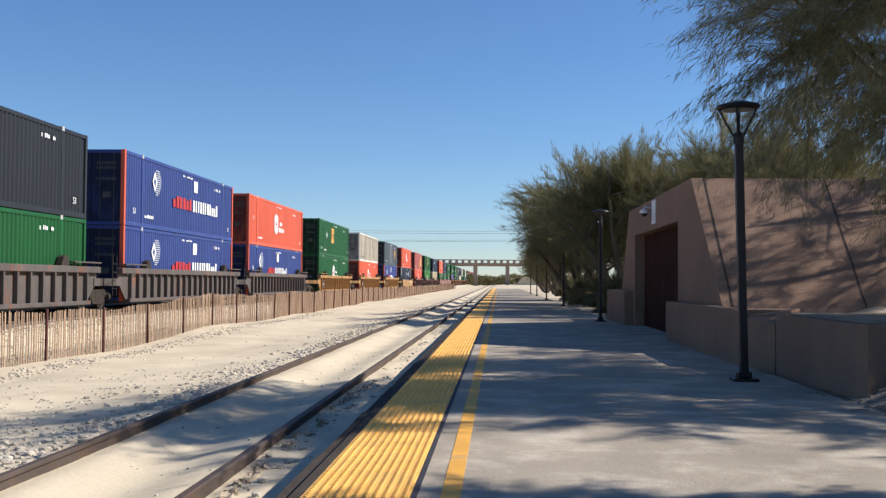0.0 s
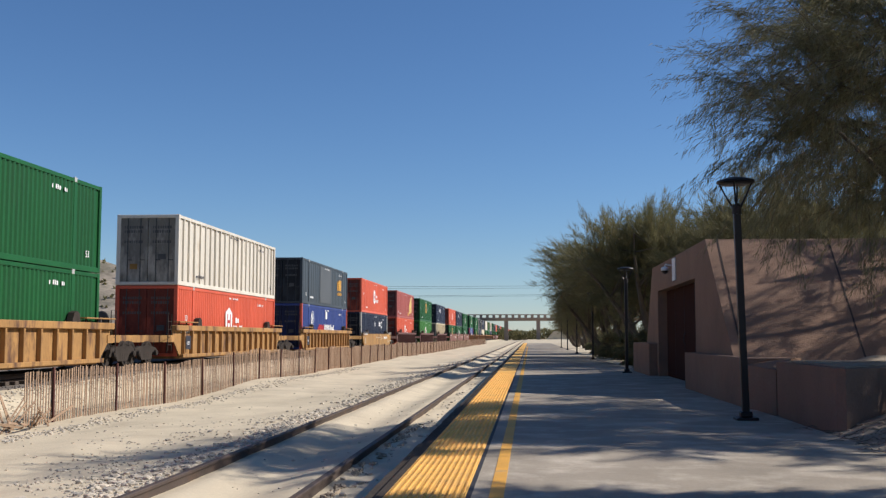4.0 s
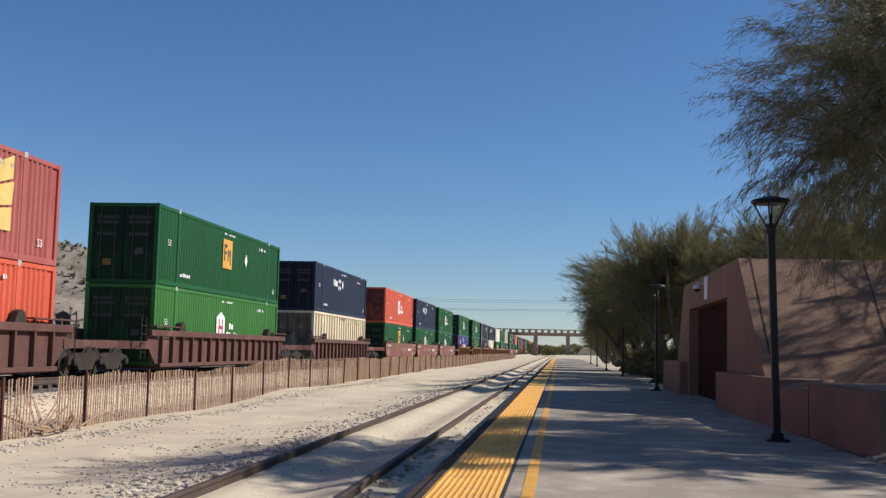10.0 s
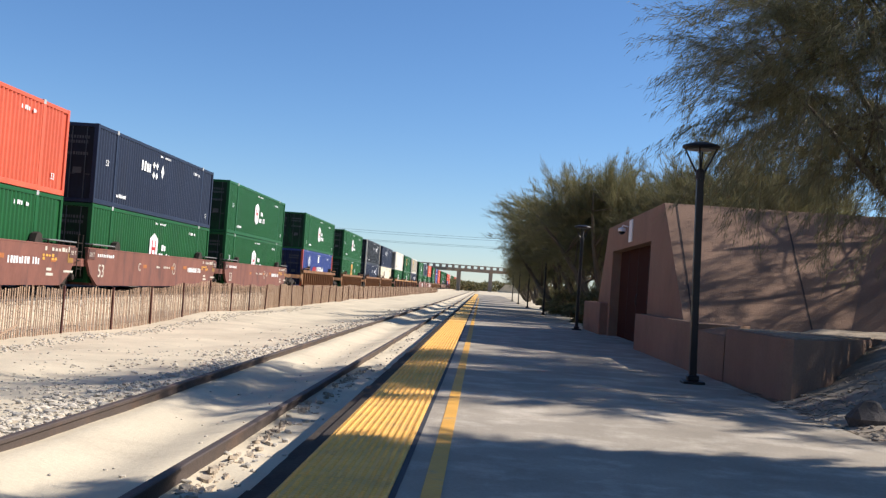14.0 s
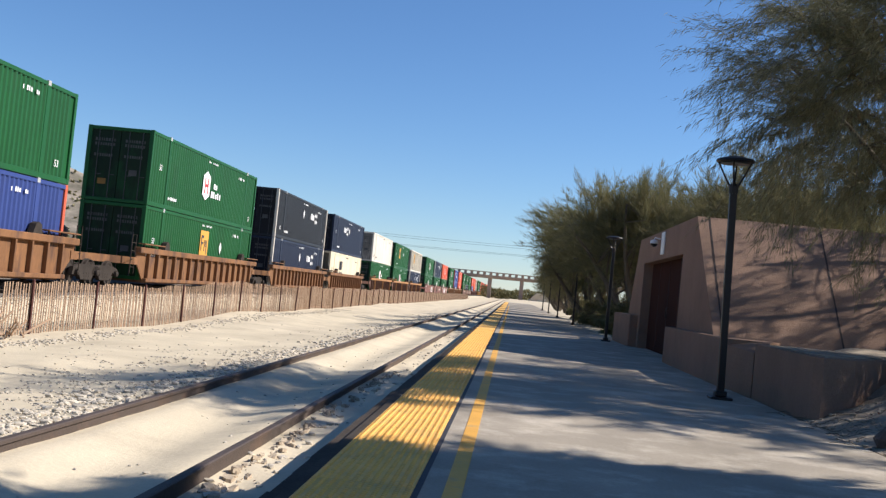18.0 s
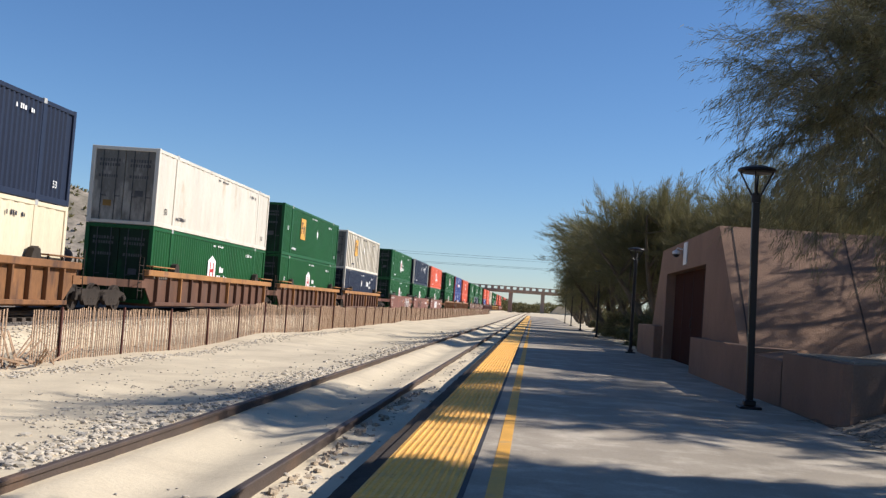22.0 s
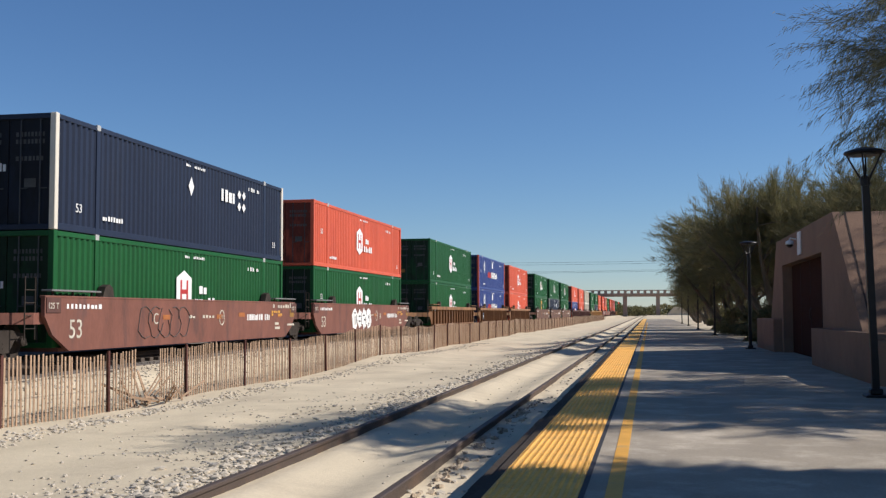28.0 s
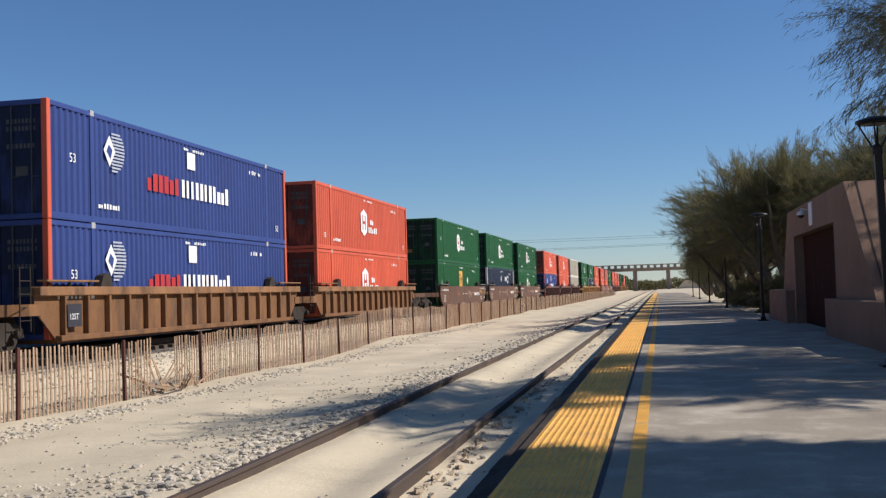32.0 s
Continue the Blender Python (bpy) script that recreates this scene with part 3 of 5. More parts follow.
for d in (0.5, 3.5, 6.5):
    p, q = p0 + v * d, p0 + v * (d + 0.9) + drop
    a, e = v * 0.014, lift * -5
    m = MB().add([tuple(p - a + lift), tuple(p + a + lift), tuple(q + a + lift), tuple(q - a + lift), tuple(p - a + e), tuple(p + a + e), tuple(q + a + e), tuple(q - a + e)],
                 [(0, 1, 2, 3), (4, 7, 6, 5), (0, 4, 5, 1), (1, 5, 6, 2), (2, 6, 7, 3), (3, 7, 4, 0)])
    part("wall_seam", m, STUCCO_SEAM, building)

# low walls along the platform
low = tagged(part("planter_wall", MB().prism([(3.52, 17.5), (3.52, 24.3), (3.796, 24.3), (3.796, 18.9), (4.6, 18.4), (4.2, 17.6)], "z", -0.05, 0.8), STUCCO), "low tan stucco planter wall beside the platform", "planter wall")
cap = MB().add([(3.525, 17.497, -0.05), (3.80, 16.72, -0.05), (4.3, 17.6, -0.05), (3.525, 17.497, 0.70), (3.80, 16.72, 0.64), (4.3, 17.6, 0.83)],
               [(0, 1, 2), (3, 5, 4), (0, 3, 4, 1), (1, 4, 5, 2), (2, 5, 3, 0)])
part("sloped_end", cap, STUCCO, low)
low2 = tagged(part("planter_box", MB().prism([(3.72, 13.25), (3.81, 16.715), (4.31, 17.62), (6.35, 16.9), (5.85, 16.1), (4.27, 13.45), (3.80, 13.12)], "z", -0.1, 0.77), STUCCO), "low tan stucco planter box filled with soil", "planter wall")
part("fill", MB().prism([(3.92, 13.5), (3.98, 16.6), (4.5, 17.3), (6.1, 16.8), (5.7, 16.1), (4.2, 13.8)], "z", 0.7, 0.785), SOIL, low2, "soil filled to the brim")
box = tagged(part("low_wall", MB().cbox(3.56, 4.4, 31.9, 36.6, -0.05, 0.95, 0.02), STUCCO), "low stucco wall block beside the doorway", "low wall")

cam_unit = tagged(new("security_camera"), "grey dome security camera on the stucco front", "security camera")
part("bracket", MB().tube([(0, 0, 0.1), (-0.2, 0, 0.14), (-0.22, 0, 0.05)], 0.025), WHITE, cam_unit)
part("housing", MB().lathe([(0.05, 0.06), (0.13, 0.02), (0.14, -0.06), (0.13, -0.08)], at=(-0.22, 0, 0), sides=18), WHITE, cam_unit)
part("dome", MB().lathe([(0.12, -0.08), (0.1, -0.15), (0.03, -0.19)], at=(-0.22, 0, 0), sides=18), BRONZE, cam_unit, "smoked dome")
cam_unit.scale = (0.75, 0.75, 0.75)
cam_unit.location = (3.8, 28.5, 2.95)
sign = tagged(part("wall_sign", MB().cbox(-0.03, 0.0, -0.28, 0.28, -0.29, 0.29, 0.006), WHITE), "small white sign plate on the stucco front", "sign")
sign.location = (3.8, 27.85, 2.88)

# boulder on the soil bank
bm = bmesh.new()
bmesh.ops.create_icosphere(bm, subdivisions=2, radius=1.0)
for q in bm.verts:
    k = 1 + 0.28 * noise.noise(q.co * 1.3) + 0.1 * noise.noise(q.co * 3.5)
    peak = 1 - 0.55 * max(0, q.co.z) * (q.co.x ** 2 + q.co.y ** 2) ** 0.5
    q.co = Vector((q.co.x * 0.33 * k * peak, q.co.y * 0.27 * k * peak, q.co.z * 0.27 * k))
me = bpy.data.meshes.new("boulder")
bm.to_mesh(me)
bm.free()
me.materials.append(ROCK)
rock = tagged(new("boulder", me), "dark angular boulder at the edge of the soil bank", "rock")
rock.scale = (0.68, 0.68, 0.7)
rock.location = (3.93, 10.9, max(0.0, ground_z(3.93, 10.9)) + 0.06)


# ---------- sand fence ----------
fence = tagged(new("sand_fence"), "weathered wooden lath sand fence wired to rusty posts", "fence")
FX = -9.75
post_me = MB().box(-0.018, 0.018, -0.018, 0.018, -0.4, 1.12).box(0.018, 0.028, -0.032, 0.032, -0.4, 1.12).mesh("post", POST)
rng = random.Random(9)
post_y = [11.35 + 3.335 * i for i in range(70)]
for y in post_y:
    ob = part("post", post_me, POST, fence)
    ob.location = (FX + 0.03, y, ground_z(FX, y))
    ob.rotation_euler = (radians(rng.gauss(0, 1.5)), radians(rng.gauss(0, 1.2)), 0)
lath_me = [MB().box(-0.006, 0.006, -0.022, 0.022, -0.08, h).mesh("picket", LATH) for h in (1.06, 1.08, 1.09, 1.07)]
rest = MB()
y, k = 10.5, 0
while y < 235:
    y += 0.118 * rng.uniform(0.97, 1.03)
    gap = 19.2 < y < 20.15
    lean = 0.9 * math.sin(y * 0.5) + rng.gauss(0, 0.22)
    if gap:
        if rng.random() < 0.35:
            continue
        lean = rng.choice((-1, 1, 1)) * rng.uniform(20, 78)
    z = ground_z(FX, y) - (0.22 if gap else 0.0) + 0.03 * math.sin(y * 1.7)
    if k < 290 and y > 13.4:
        k += 1
        ob = part("picket", rng.choice(lath_me), LATH, fence)
        ob.location = (FX + rng.uniform(-0.01, 0.01), y, z)
        ob.rotation_euler = (radians(lean), radians(rng.gauss(0, 0.4)), radians(rng.gauss(0, 3)))
    else:
        h, t = rng.uniform(1.05, 1.10), math.tan(radians(lean))
        rest.add([(FX - 0.006, y - 0.026, z - 0.1), (FX + 0.006, y - 0.026, z - 0.1), (FX + 0.006, y + 0.026, z - 0.1), (FX - 0.006, y + 0.026, z - 0.1),
                  (FX - 0.006, y - 0.026 - t * h, z + h), (FX + 0.006, y - 0.026 - t * h, z + h), (FX + 0.006, y + 0.026 - t * h, z + h), (FX - 0.006, y + 0.026 - t * h, z + h)],
                 [(4, 5, 6, 7), (0, 1, 5, 4), (1, 2, 6, 5), (2, 3, 7, 6), (3, 0, 4, 7)])
for i in range(11):      # broken laths lying in front of the gap
    ob = part("fallen_picket", rng.choice(lath_me), LATH, fence)
    yy = 18.9 + 2.0 * rng.random()
    ob.location = (FX + rng.uniform(0.05, 0.4), yy, ground_z(FX + 0.2, yy) + 0.03 + 0.05 * rng.random())
    ob.rotation_euler = (radians(rng.choice((-1, 1)) * rng.uniform(58, 88)), radians(rng.uniform(-12, 12)), radians(rng.uniform(-35, 35)))
tagged(part("picket", rest, LATH, fence), kind="stuff")
for h in (0.15, 0.42, 0.7, 0.98):
    pts = [(FX + 0.012, yy, ground_z(FX, yy) + h + 0.015 * math.sin(yy * 2)) for yy in spread((11.3, 1.1), (235, 1))]
    part("wire", MB().tube(pts, 0.002, 3), WIRE, fence)


# ---------- trees ----------
def blades(rng, spots, length, width, count, loose=0.55, droop=-0.12):
    """Narrow leaflets along many twigs: one sliver each."""
    n = len(spots) * count
    r = np.random.default_rng(rng.randrange(10 ** 6))
    c = np.repeat(np.array([s[0] for s in spots]), count, 0)
    d = np.repeat(np.array([s[1] for s in spots]), count, 0)
    size = np.linalg.norm(d, axis=1, keepdims=True)
    t = r.uniform(-0.75, 0.75, (n, 1))
    base = c + d * t + r.normal(0, 0.035, (n, 3))
    way = d * 0.8 + r.normal(0, loose, (n, 3)) * size + np.array([0, 0, droop]) * size
    way /= np.linalg.norm(way, axis=1, keepdims=True)
    side = np.cross(way, r.normal(0, 1, (n, 3)))
    side /= np.linalg.norm(side, axis=1, keepdims=True)
    ln = length * r.uniform(0.6, 1.3, (n, 1))
    v = np.empty((n, 3, 3))
    v[:, 0], v[:, 1], v[:, 2] = base - side * width, base + side * width, base + way * ln
    return v.reshape(-1, 3)


def grow(seed, base, crown, radii, limbs, clusters, per, length, width, trunk_r, fan=None, loose=0.55, low=-0.85, droop=-0.12, hollow=0.5, reach=1.9):
    """Branch mesh and leaf mesh of one feathery desert tree; coordinates relative to the base."""
    rng = random.Random(seed)
    wood = MB()
    c, R = Vector(crown), Vector(radii)
    nodes = []
    for i in range(limbs):
        a = 2 * math.pi * i / limbs + rng.uniform(-0.4, 0.4)
        if fan:
            a = radians(fan[0] + (fan[1] - fan[0]) * i / limbs) + rng.uniform(-0.15, 0.15)
        el = rng.uniform(-0.1, 1.1)
        tip = c + Vector((math.cos(a) * math.cos(el) * R.x, math.sin(a) * math.cos(el) * R.y, math.sin(el) * R.z)) * rng.uniform(0.6, 0.85)
        start = Vector((rng.uniform(-0.12, 0.12), rng.uniform(-0.12, 0.12), -0.3))
        mid = start.lerp(tip, 0.5) + Vector((rng.uniform(-0.3, 0.3), rng.uniform(-0.3, 0.3), rng.uniform(-0.2, 0.35)))
        pts = []
        for k in range(9):
            t = k / 8
            p = start * (1 - t) ** 2 + mid * 2 * t * (1 - t) + tip * t * t
            p = p + Vector((noise.noise(p * 1.1 + Vector((seed, 0, i))), noise.noise(p * 1.1 + Vector((0, seed, i))), 0)) * 0.18 * t
            pts.append(p)
        rad = [trunk_r * (1 - 0.86 * (k / 8) ** 0.8) for k in range(9)]
        wood.tube(pts, rad, 7)
        nodes += [(p, r) for p, r in zip(pts[3:], rad[3:])]
    # second-order branches
    more = []
    for i in range(limbs * 9):
        p, r = rng.choice(nodes)
        d = Vector((rng.gauss(0, 1), rng.gauss(0, 1), rng.gauss(0.1, 0.6)))
        q = c + Vector((d.x * R.x, d.y * R.y, d.z * R.z)) * 0.45
        q = p.lerp(q, min(1.0, 1.9 / max(0.4, (q - p).length)))
        mid = p.lerp(q, 0.5) + Vector((0, 0, 0.15))
        wood.tube([p, mid, q], [r * 0.4 + 0.006, r * 0.22 + 0.005, 0.006], 5)
        more += [mid, q]
    # feathery sprays that reach out from the nearest branch towards the crown's rim
    spots = []
    holds = np.array([tuple(p) for p in more + [q[0] for q in nodes[::2]]])
    for i in range(clusters // 9):
        while True:
            d = Vector((rng.uniform(-1, 1), rng.uniform(-1, 1), rng.uniform(low, 1)))
            if 0.2 < d.length < 1:
                break
        d.normalize()
        lump = 1 + 0.22 * noise.noise(d * 1.9 + Vector((seed * 1.3, 0, 0))) + 0.15 * noise.noise(d * 5.0 + Vector((0, seed, 0)))
        rim = c + Vector((d.x * R.x, d.y * R.y, d.z * R.z)) * lump * (hollow + (1.02 - hollow) * rng.random() ** 0.7)
        if noise.noise(rim * 0.5 + Vector((0, 0, seed))) < -0.36:
            continue
        back = rim.lerp(c, 0.3)
        near = np.argsort(((holds - np.array(back)) ** 2).sum(1))[rng.randrange(3)]
        inner = Vector(holds[near])
        span = (rim - inner).length
        if span > reach:
            inner = rim.lerp(inner, reach / span)
            span = reach
        lift = Vector((0, 0, 0.13 * span))
        pts = [inner, inner.lerp(rim, 0.5) + lift, rim]
        wood.tube(pts, [0.008, 0.005, 0.003], 3)
        for k in range(9):
            t = 0.12 + 0.88 * k / 8
            p = pts[0] * (1 - t) ** 2 + (pts[1] * 2 - (pts[0] + pts[2]) * 0.5) * 2 * t * (1 - t) + pts[2] * t * t
            tan = (pts[2] - pts[0]).normalized() + Vector((0, 0, 0.55 - 0.8 * t + (droop + 0.12) * 0.9))
            side = Vector((rng.gauss(0, 1), rng.gauss(0, 1), rng.gauss(-0.25, 0.6)))
            way = (tan.normalized() + side * 0.42).normalized() * rng.uniform(0.3, 0.55) * length / 0.2
            p = p + side * 0.07
            spots.append((tuple(p), tuple(way)))
            spots.append((tuple(p + way * 0.5), tuple(way * 0.8)))
    v = blades(rng, spots, length, width, per, loose, droop)
    me = bpy.data.meshes.new("crown")
    f = np.arange(len(v)).reshape(-1, 3)
    me.from_pydata(v.tolist(), [], f.tolist())
    return wood, me


def tree(name, label, seed, at, crown, radii, limbs, clusters, per, length, width, trunk_r, leaf, fan=None, loose=0.55, low=-0.85, droop=-0.12, hollow=0.5, reach=1.9):
    ob = tagged(new(name), label, "tree")
    wood, me = grow(seed, at, crown, radii, limbs, clusters, per, length, width, trunk_r, fan, loose, low, droop, hollow, reach)
    part("trunk", wood, BARK, ob, smooth=True)
    me.materials.append(leaf)
    part("crown", me, leaf, ob)
    ob.location = at
    return ob


tree("acacia_tree", "large feathery grey-green desert tree leaning over the sloped wall", 3, (8.2, 16.6, 0.8), (-1.75, 0.0, 4.0), (3.9, 3.9, 3.6), 8, 11000, 12, 0.16, 0.0048, 0.115, LEAF, (95, 300), 0.26, -0.56, -0.38, 0.36, 1.3)
# added only for the streaked shade it throws on platform and bank
tree("acacia_tree", "feathery desert tree added to shade the platform", 14, (10.9, 15.0, 0.9), (-0.5, -0.1, 5.9), (3.3, 3.0, 2.8), 7, 1350, 30, 0.16, 0.009, 0.12, LEAF, None, 0.16, -0.85, -0.25, 0.3, 1.3)
# out of the camera's view, added only to dapple the soil bank
tree("acacia_tree", "unseen desert tree added to shade the soil bank", 6, (13.6, 12.6, 0.9), (0, 0, 4.6), (3.0, 3.0, 2.4), 6, 620, 28, 0.16, 0.006, 0.14, LEAF, None, 0.16, -0.85, -0.25, 0.3, 1.3)
# out of the camera's view; stands where the near shadow implies a tree
tree("acacia_tree", "unseen dense feathery tree that shades the platform", 8, (8.3, 8.4, 0.2), (0.0, -0.35, 5.4), (3.4, 1.6, 2.8), 6, 3800, 24, 0.2, 0.016, 0.16, LEAF, None, 0.4, -0.85, -0.4)
tree("acacia_tree", "feathery desert tree behind the sloped wall", 5, (12.6, 22.6, 0.9), (-1.0, 0.3, 4.6), (3.9, 3.9, 2.9), 6, 1650, 16, 0.18, 0.007, 0.16, LEAF, None, 0.3, -0.85, -0.4, 0.3, 1.4)

far_a = tree("desert_tree", "dark green feathery tree beside the platform", 21, (5.2, 43.0, 0.0), (0, 0, 4.15), (3.8, 3.6, 2.6), 6, 2200, 22, 0.30, 0.0075, 0.2, LEAF_FAR, None, 0.28, -0.95, 0.35, 0.25)
far_b = tree("desert_tree", "dark green feathery tree beside the platform", 22, (5.3, 51.0, 0.0), (0, 0, 4.2), (4.4, 3.8, 2.6), 6, 2200, 22, 0.30, 0.0075, 0.2, LEAF_FAR, None, 0.28, -0.95, 0.35, 0.25)
for ob in (far_a, far_b):
    tagged(ob, group="trees along the platform")
rng = random.Random(77)
for i, (x, y, k) in enumerate(((9.4, 39.5, 1.08), (10.8, 47, 1.05), (4.7, 60, 1.0), (4.9, 70, 0.95), (9.5, 58, 1.0), (5.2, 81, 0.9), (9.4, 72, 1.0), (5.2, 93, 0.85), (5.6, 106, 0.8), (5.4, 120, 0.8), (5.8, 136, 0.7), (6.5, 152, 0.7), (14, 50, 1.1), (13.5, 64, 1.0), (7.5, 170, 0.7))):
    c = copy_thing(far_a if i % 2 else far_b, pose(x, y, 0, 0, 0, rng.uniform(0, 360)))
    c.scale = (k, k, k * rng.uniform(0.92, 1.05))

# low shrubs below the trees
bush = tree("desert_shrub", "small dark shrub at the platform's border", 31, (4.6, 41.0, 0.0), (0, 0, 0.6), (0.9, 0.9, 0.6), 5, 90, 26, 0.2, 0.02, 0.03, LEAF_FAR)
tagged(bush, group="shrubs")
for i, (x, y) in enumerate(((4.4, 44.5), (4.9, 47.0), (4.5, 54), (4.8, 57), (4.6, 63), (4.9, 75))):
    copy_thing(bush, pose(x, y, 0, 0, 0, 70 * i))

# distant tree line beyond the bridge, one joined mass
rng = random.Random(5)
spots = []
for _ in range(5200):
    x = rng.uniform(-75, 120)
    y = 470 + rng.uniform(0, 25)
    h = 3.6 + 2.0 * noise.noise((x * 0.06, 0.4, 0)) + 1.2 * noise.noise((x * 0.3, 4.4, 0))
    spots.append(((x, y, rng.uniform(-0.4, h)), (rng.uniform(-0.7, 0.7), rng.uniform(-0.3, 0.3), 0.7)))
v = blades(rng, spots, 1.1, 0.35, 5)
me = bpy.data.meshes.new("distant_trees")
me.from_pydata(v.tolist(), [], np.arange(len(v)).reshape(-1, 3).tolist())
me.materials.append(LEAF_FAR)
tagged(new("distant_trees", me), "far dark line of trees beyond the bridge", "trees", kind="stuff")

# ---------- bridge ----------
bridge = tagged(new("road_bridge"), "tan concrete road bridge over the tracks with a posted parapet", "bridge")
BY = 420
part("deck", MB().cbox(-75, 60, BY - 4, BY + 4, 7.3, 8.3, 0.05), BRIDGE, bridge)
part("beam", MB().cbox(-75, 60, BY - 4.3, BY - 3.9, 7.9, 8.5, 0.03), BRIDGE, bridge)
part("parapet_rail", MB().cbox(-75, 60, BY - 4.2, BY - 4.0, 9.45, 9.8, 0.03), BRIDGE, bridge)
post_b = MB().cbox(-0.55, 0.55, -0.12, 0.12, 0, 1.0, 0.03).mesh("parapet_post", BRIDGE)
for i in range(54):
    ob = part("parapet_post", post_b, BRIDGE, bridge)
    ob.location = (-74 + i * 2.5, BY - 4.1, 8.47)
pier_b = MB().prism([(-0.75, -3.5), (0.75, -3.5), (0.75, 3.5), (-0.75, 3.5)], "z", -1, 7.32).mesh("pier", BRIDGE)
for x in (-33, -9.2, 3.4, 24):
    ob = part("pier", pier_b, BRIDGE, bridge)
    ob.location = (x, BY, 0)
for s in (-1, 1):
    x0 = 60 if s > 0 else -75
    part("abutment", MB().prism([(x0, -1), (x0 - s * 8, -1), (x0, 8.2), (x0 + s * 80, 8.2), (x0 + s * 160, -1)], "y", BY - 6, BY + 6), SAND, bridge)
part("slope", MB().prism([(5.5, -1), (9.5, 3.2), (60, 3.2), (60, -1)], "y", BY - 7, BY + 7), SAND, bridge, "pale embankment by the pier")

# ---------- hills ----------
hx = spread((-640, 9), (-30, 1))
hy = spread((230, 7), (420, 1))
mbh = MB()
for y in hy:
    for x in hx:
        ridge = 33 * (1 - smooth(-175, -70, x)) + 7 * smooth(-180, -90, x) * (1 - smooth(-80, -34, x))
        k = math.exp(-((y - 330) / 48) ** 2)
        z = ridge * k * (1 + 0.22 * noise.noise((x * 0.02, y * 0.02, 1))) + 3.0 * k * noise.noise((x * 0.07, y * 0.07, 5)) + 1.2 * k * noise.noise((x * 0.3, y * 0.3, 2))
        mbh.v.append((x, y, z - 0.8))
n = len(hx)
mbh.f = [(j * n + i, j * n + i + 1, (j + 1) * n + i + 1, (j + 1) * n + i) for j in range(len(hy) - 1) for i in range(n - 1)]
tagged(part("hill", mbh, HILL, smooth=True), "bare rocky desert hill with sparse scrub", "hill", kind="structure")

# scrub on the hill
rng = random.Random(12)
spots = []
while len(spots) < 2600:
    x, y = rng.uniform(-420, -60), rng.uniform(250, 330)
    ridge = 33 * (1 - smooth(-175, -70, x)) + 7 * smooth(-180, -90, x) * (1 - smooth(-80, -34, x))
    k = math.exp(-((y - 330) / 48) ** 2)
    z = ridge * k * (1 + 0.22 * noise.noise((x * 0.02, y * 0.02, 1))) + 3.0 * k * noise.noise((x * 0.07, y * 0.07, 5)) + 1.2 * k * noise.noise((x * 0.3, y * 0.3, 2)) - 0.8
    if z > 0.3:
        spots.append(((x, y, z), (rng.uniform(-0.3, 0.3), rng.uniform(-0.3, 0.3), 0.5)))
v = blades(rng, spots, 1.0, 0.45, 7)
me = bpy.data.meshes.new("hill_scrub")
me.from_pydata(v.tolist(), [], np.arange(len(v)).reshape(-1, 3).tolist())
me.materials.append(LEAF_FAR)
tagged(new("hill_scrub", me), "sparse dark scrub dotted over the hill", "shrubs", kind="stuff")

# ---------- power lines ----------
lines = tagged(new("power_line"), "distant wooden power poles with sagging wires", "power line")
for x, y in ((-130, 395), (70, 402)):
    pole = part("pole", MB().tube([(x, y, -0.5), (x, y, 22)], [0.2, 0.13], 8), TIE, lines)
    part("crossarm", MB().box(x - 0.08, x + 0.08, y - 1.4, y + 1.4, 19.4, 19.6), TIE, pole)
for h0, h1, dy in ((21.3, 21.6, -1.2), (20.6, 20.9, 1.2), (17.6, 18.6, 0), (17.2, 18.1, 0.3)):
    pts = []
    for k in range(25):
        t = k / 24
        pts.append((-130 + 200 * t, 395 + 7 * t + dy, h0 + (h1 - h0) * t - 4 * 1.6 * t * (1 - t)))
    part("wire", MB().tube(pts, 0.05, 3), CABLE, lines)


# ---------- train ----------
def paint(name, base, rough=0.5, var=0.12, second=None, amount=0.3, bump=0.08):
    return surface(name, base, rough, var=var, scale=0.6, fine=14.0, bump=bump, second=second or tuple(c * 0.82 + 0.006 for c in base), amount=amount, stretch=(1, 1, 0.35), per_object=0.06, spec=0.22)


P = {
    "blue": paint("blue_container", (0.036, 0.06, 0.20)),
    "navy": paint("navy_container", (0.018, 0.026, 0.05)),
    "black": paint("charcoal_container", (0.022, 0.025, 0.03)),
    "slate": paint("slate_container", (0.05, 0.062, 0.072), amount=0.5),
    "red": paint("orange_red_container", (0.57, 0.108, 0.056), second=(0.50, 0.09, 0.05)),
    "maroon": paint("maroon_container", (0.36, 0.105, 0.09), second=(0.30, 0.075, 0.065), amount=0.6),
    "green": paint("green_container", (0.011, 0.085, 0.024)),
    "lime": paint("light_green_container", (0.045, 0.165, 0.035)),
    "white": paint("white_container", (0.61, 0.565, 0.475), second=(0.50, 0.41, 0.30), amount=0.15),
    "cream": paint("cream_container", (0.64, 0.56, 0.40), second=(0.5, 0.42, 0.3), amount=0.2),
}
# door paints darkened in broad patches: the shade on the boxes' near ends
DOORS = {k: paint("end_shade_" + v.name, tuple(v.node_tree.nodes["RGB"].outputs[0].default_value)[:3], 0.7, second=tuple(c * (0.27 if k == "white" else 0.2) + 0.006 for c in v.node_tree.nodes["RGB"].outputs[0].default_value[:3]), amount=1.5) for k, v in list(P.items())}
W_LOGO = surface("logo_white", (0.74, 0.74, 0.72), 0.6, var=0.06, bump=0.02)
R_LOGO = surface("logo_red", (0.40, 0.03, 0.03), 0.6, var=0.06, bump=0.02)
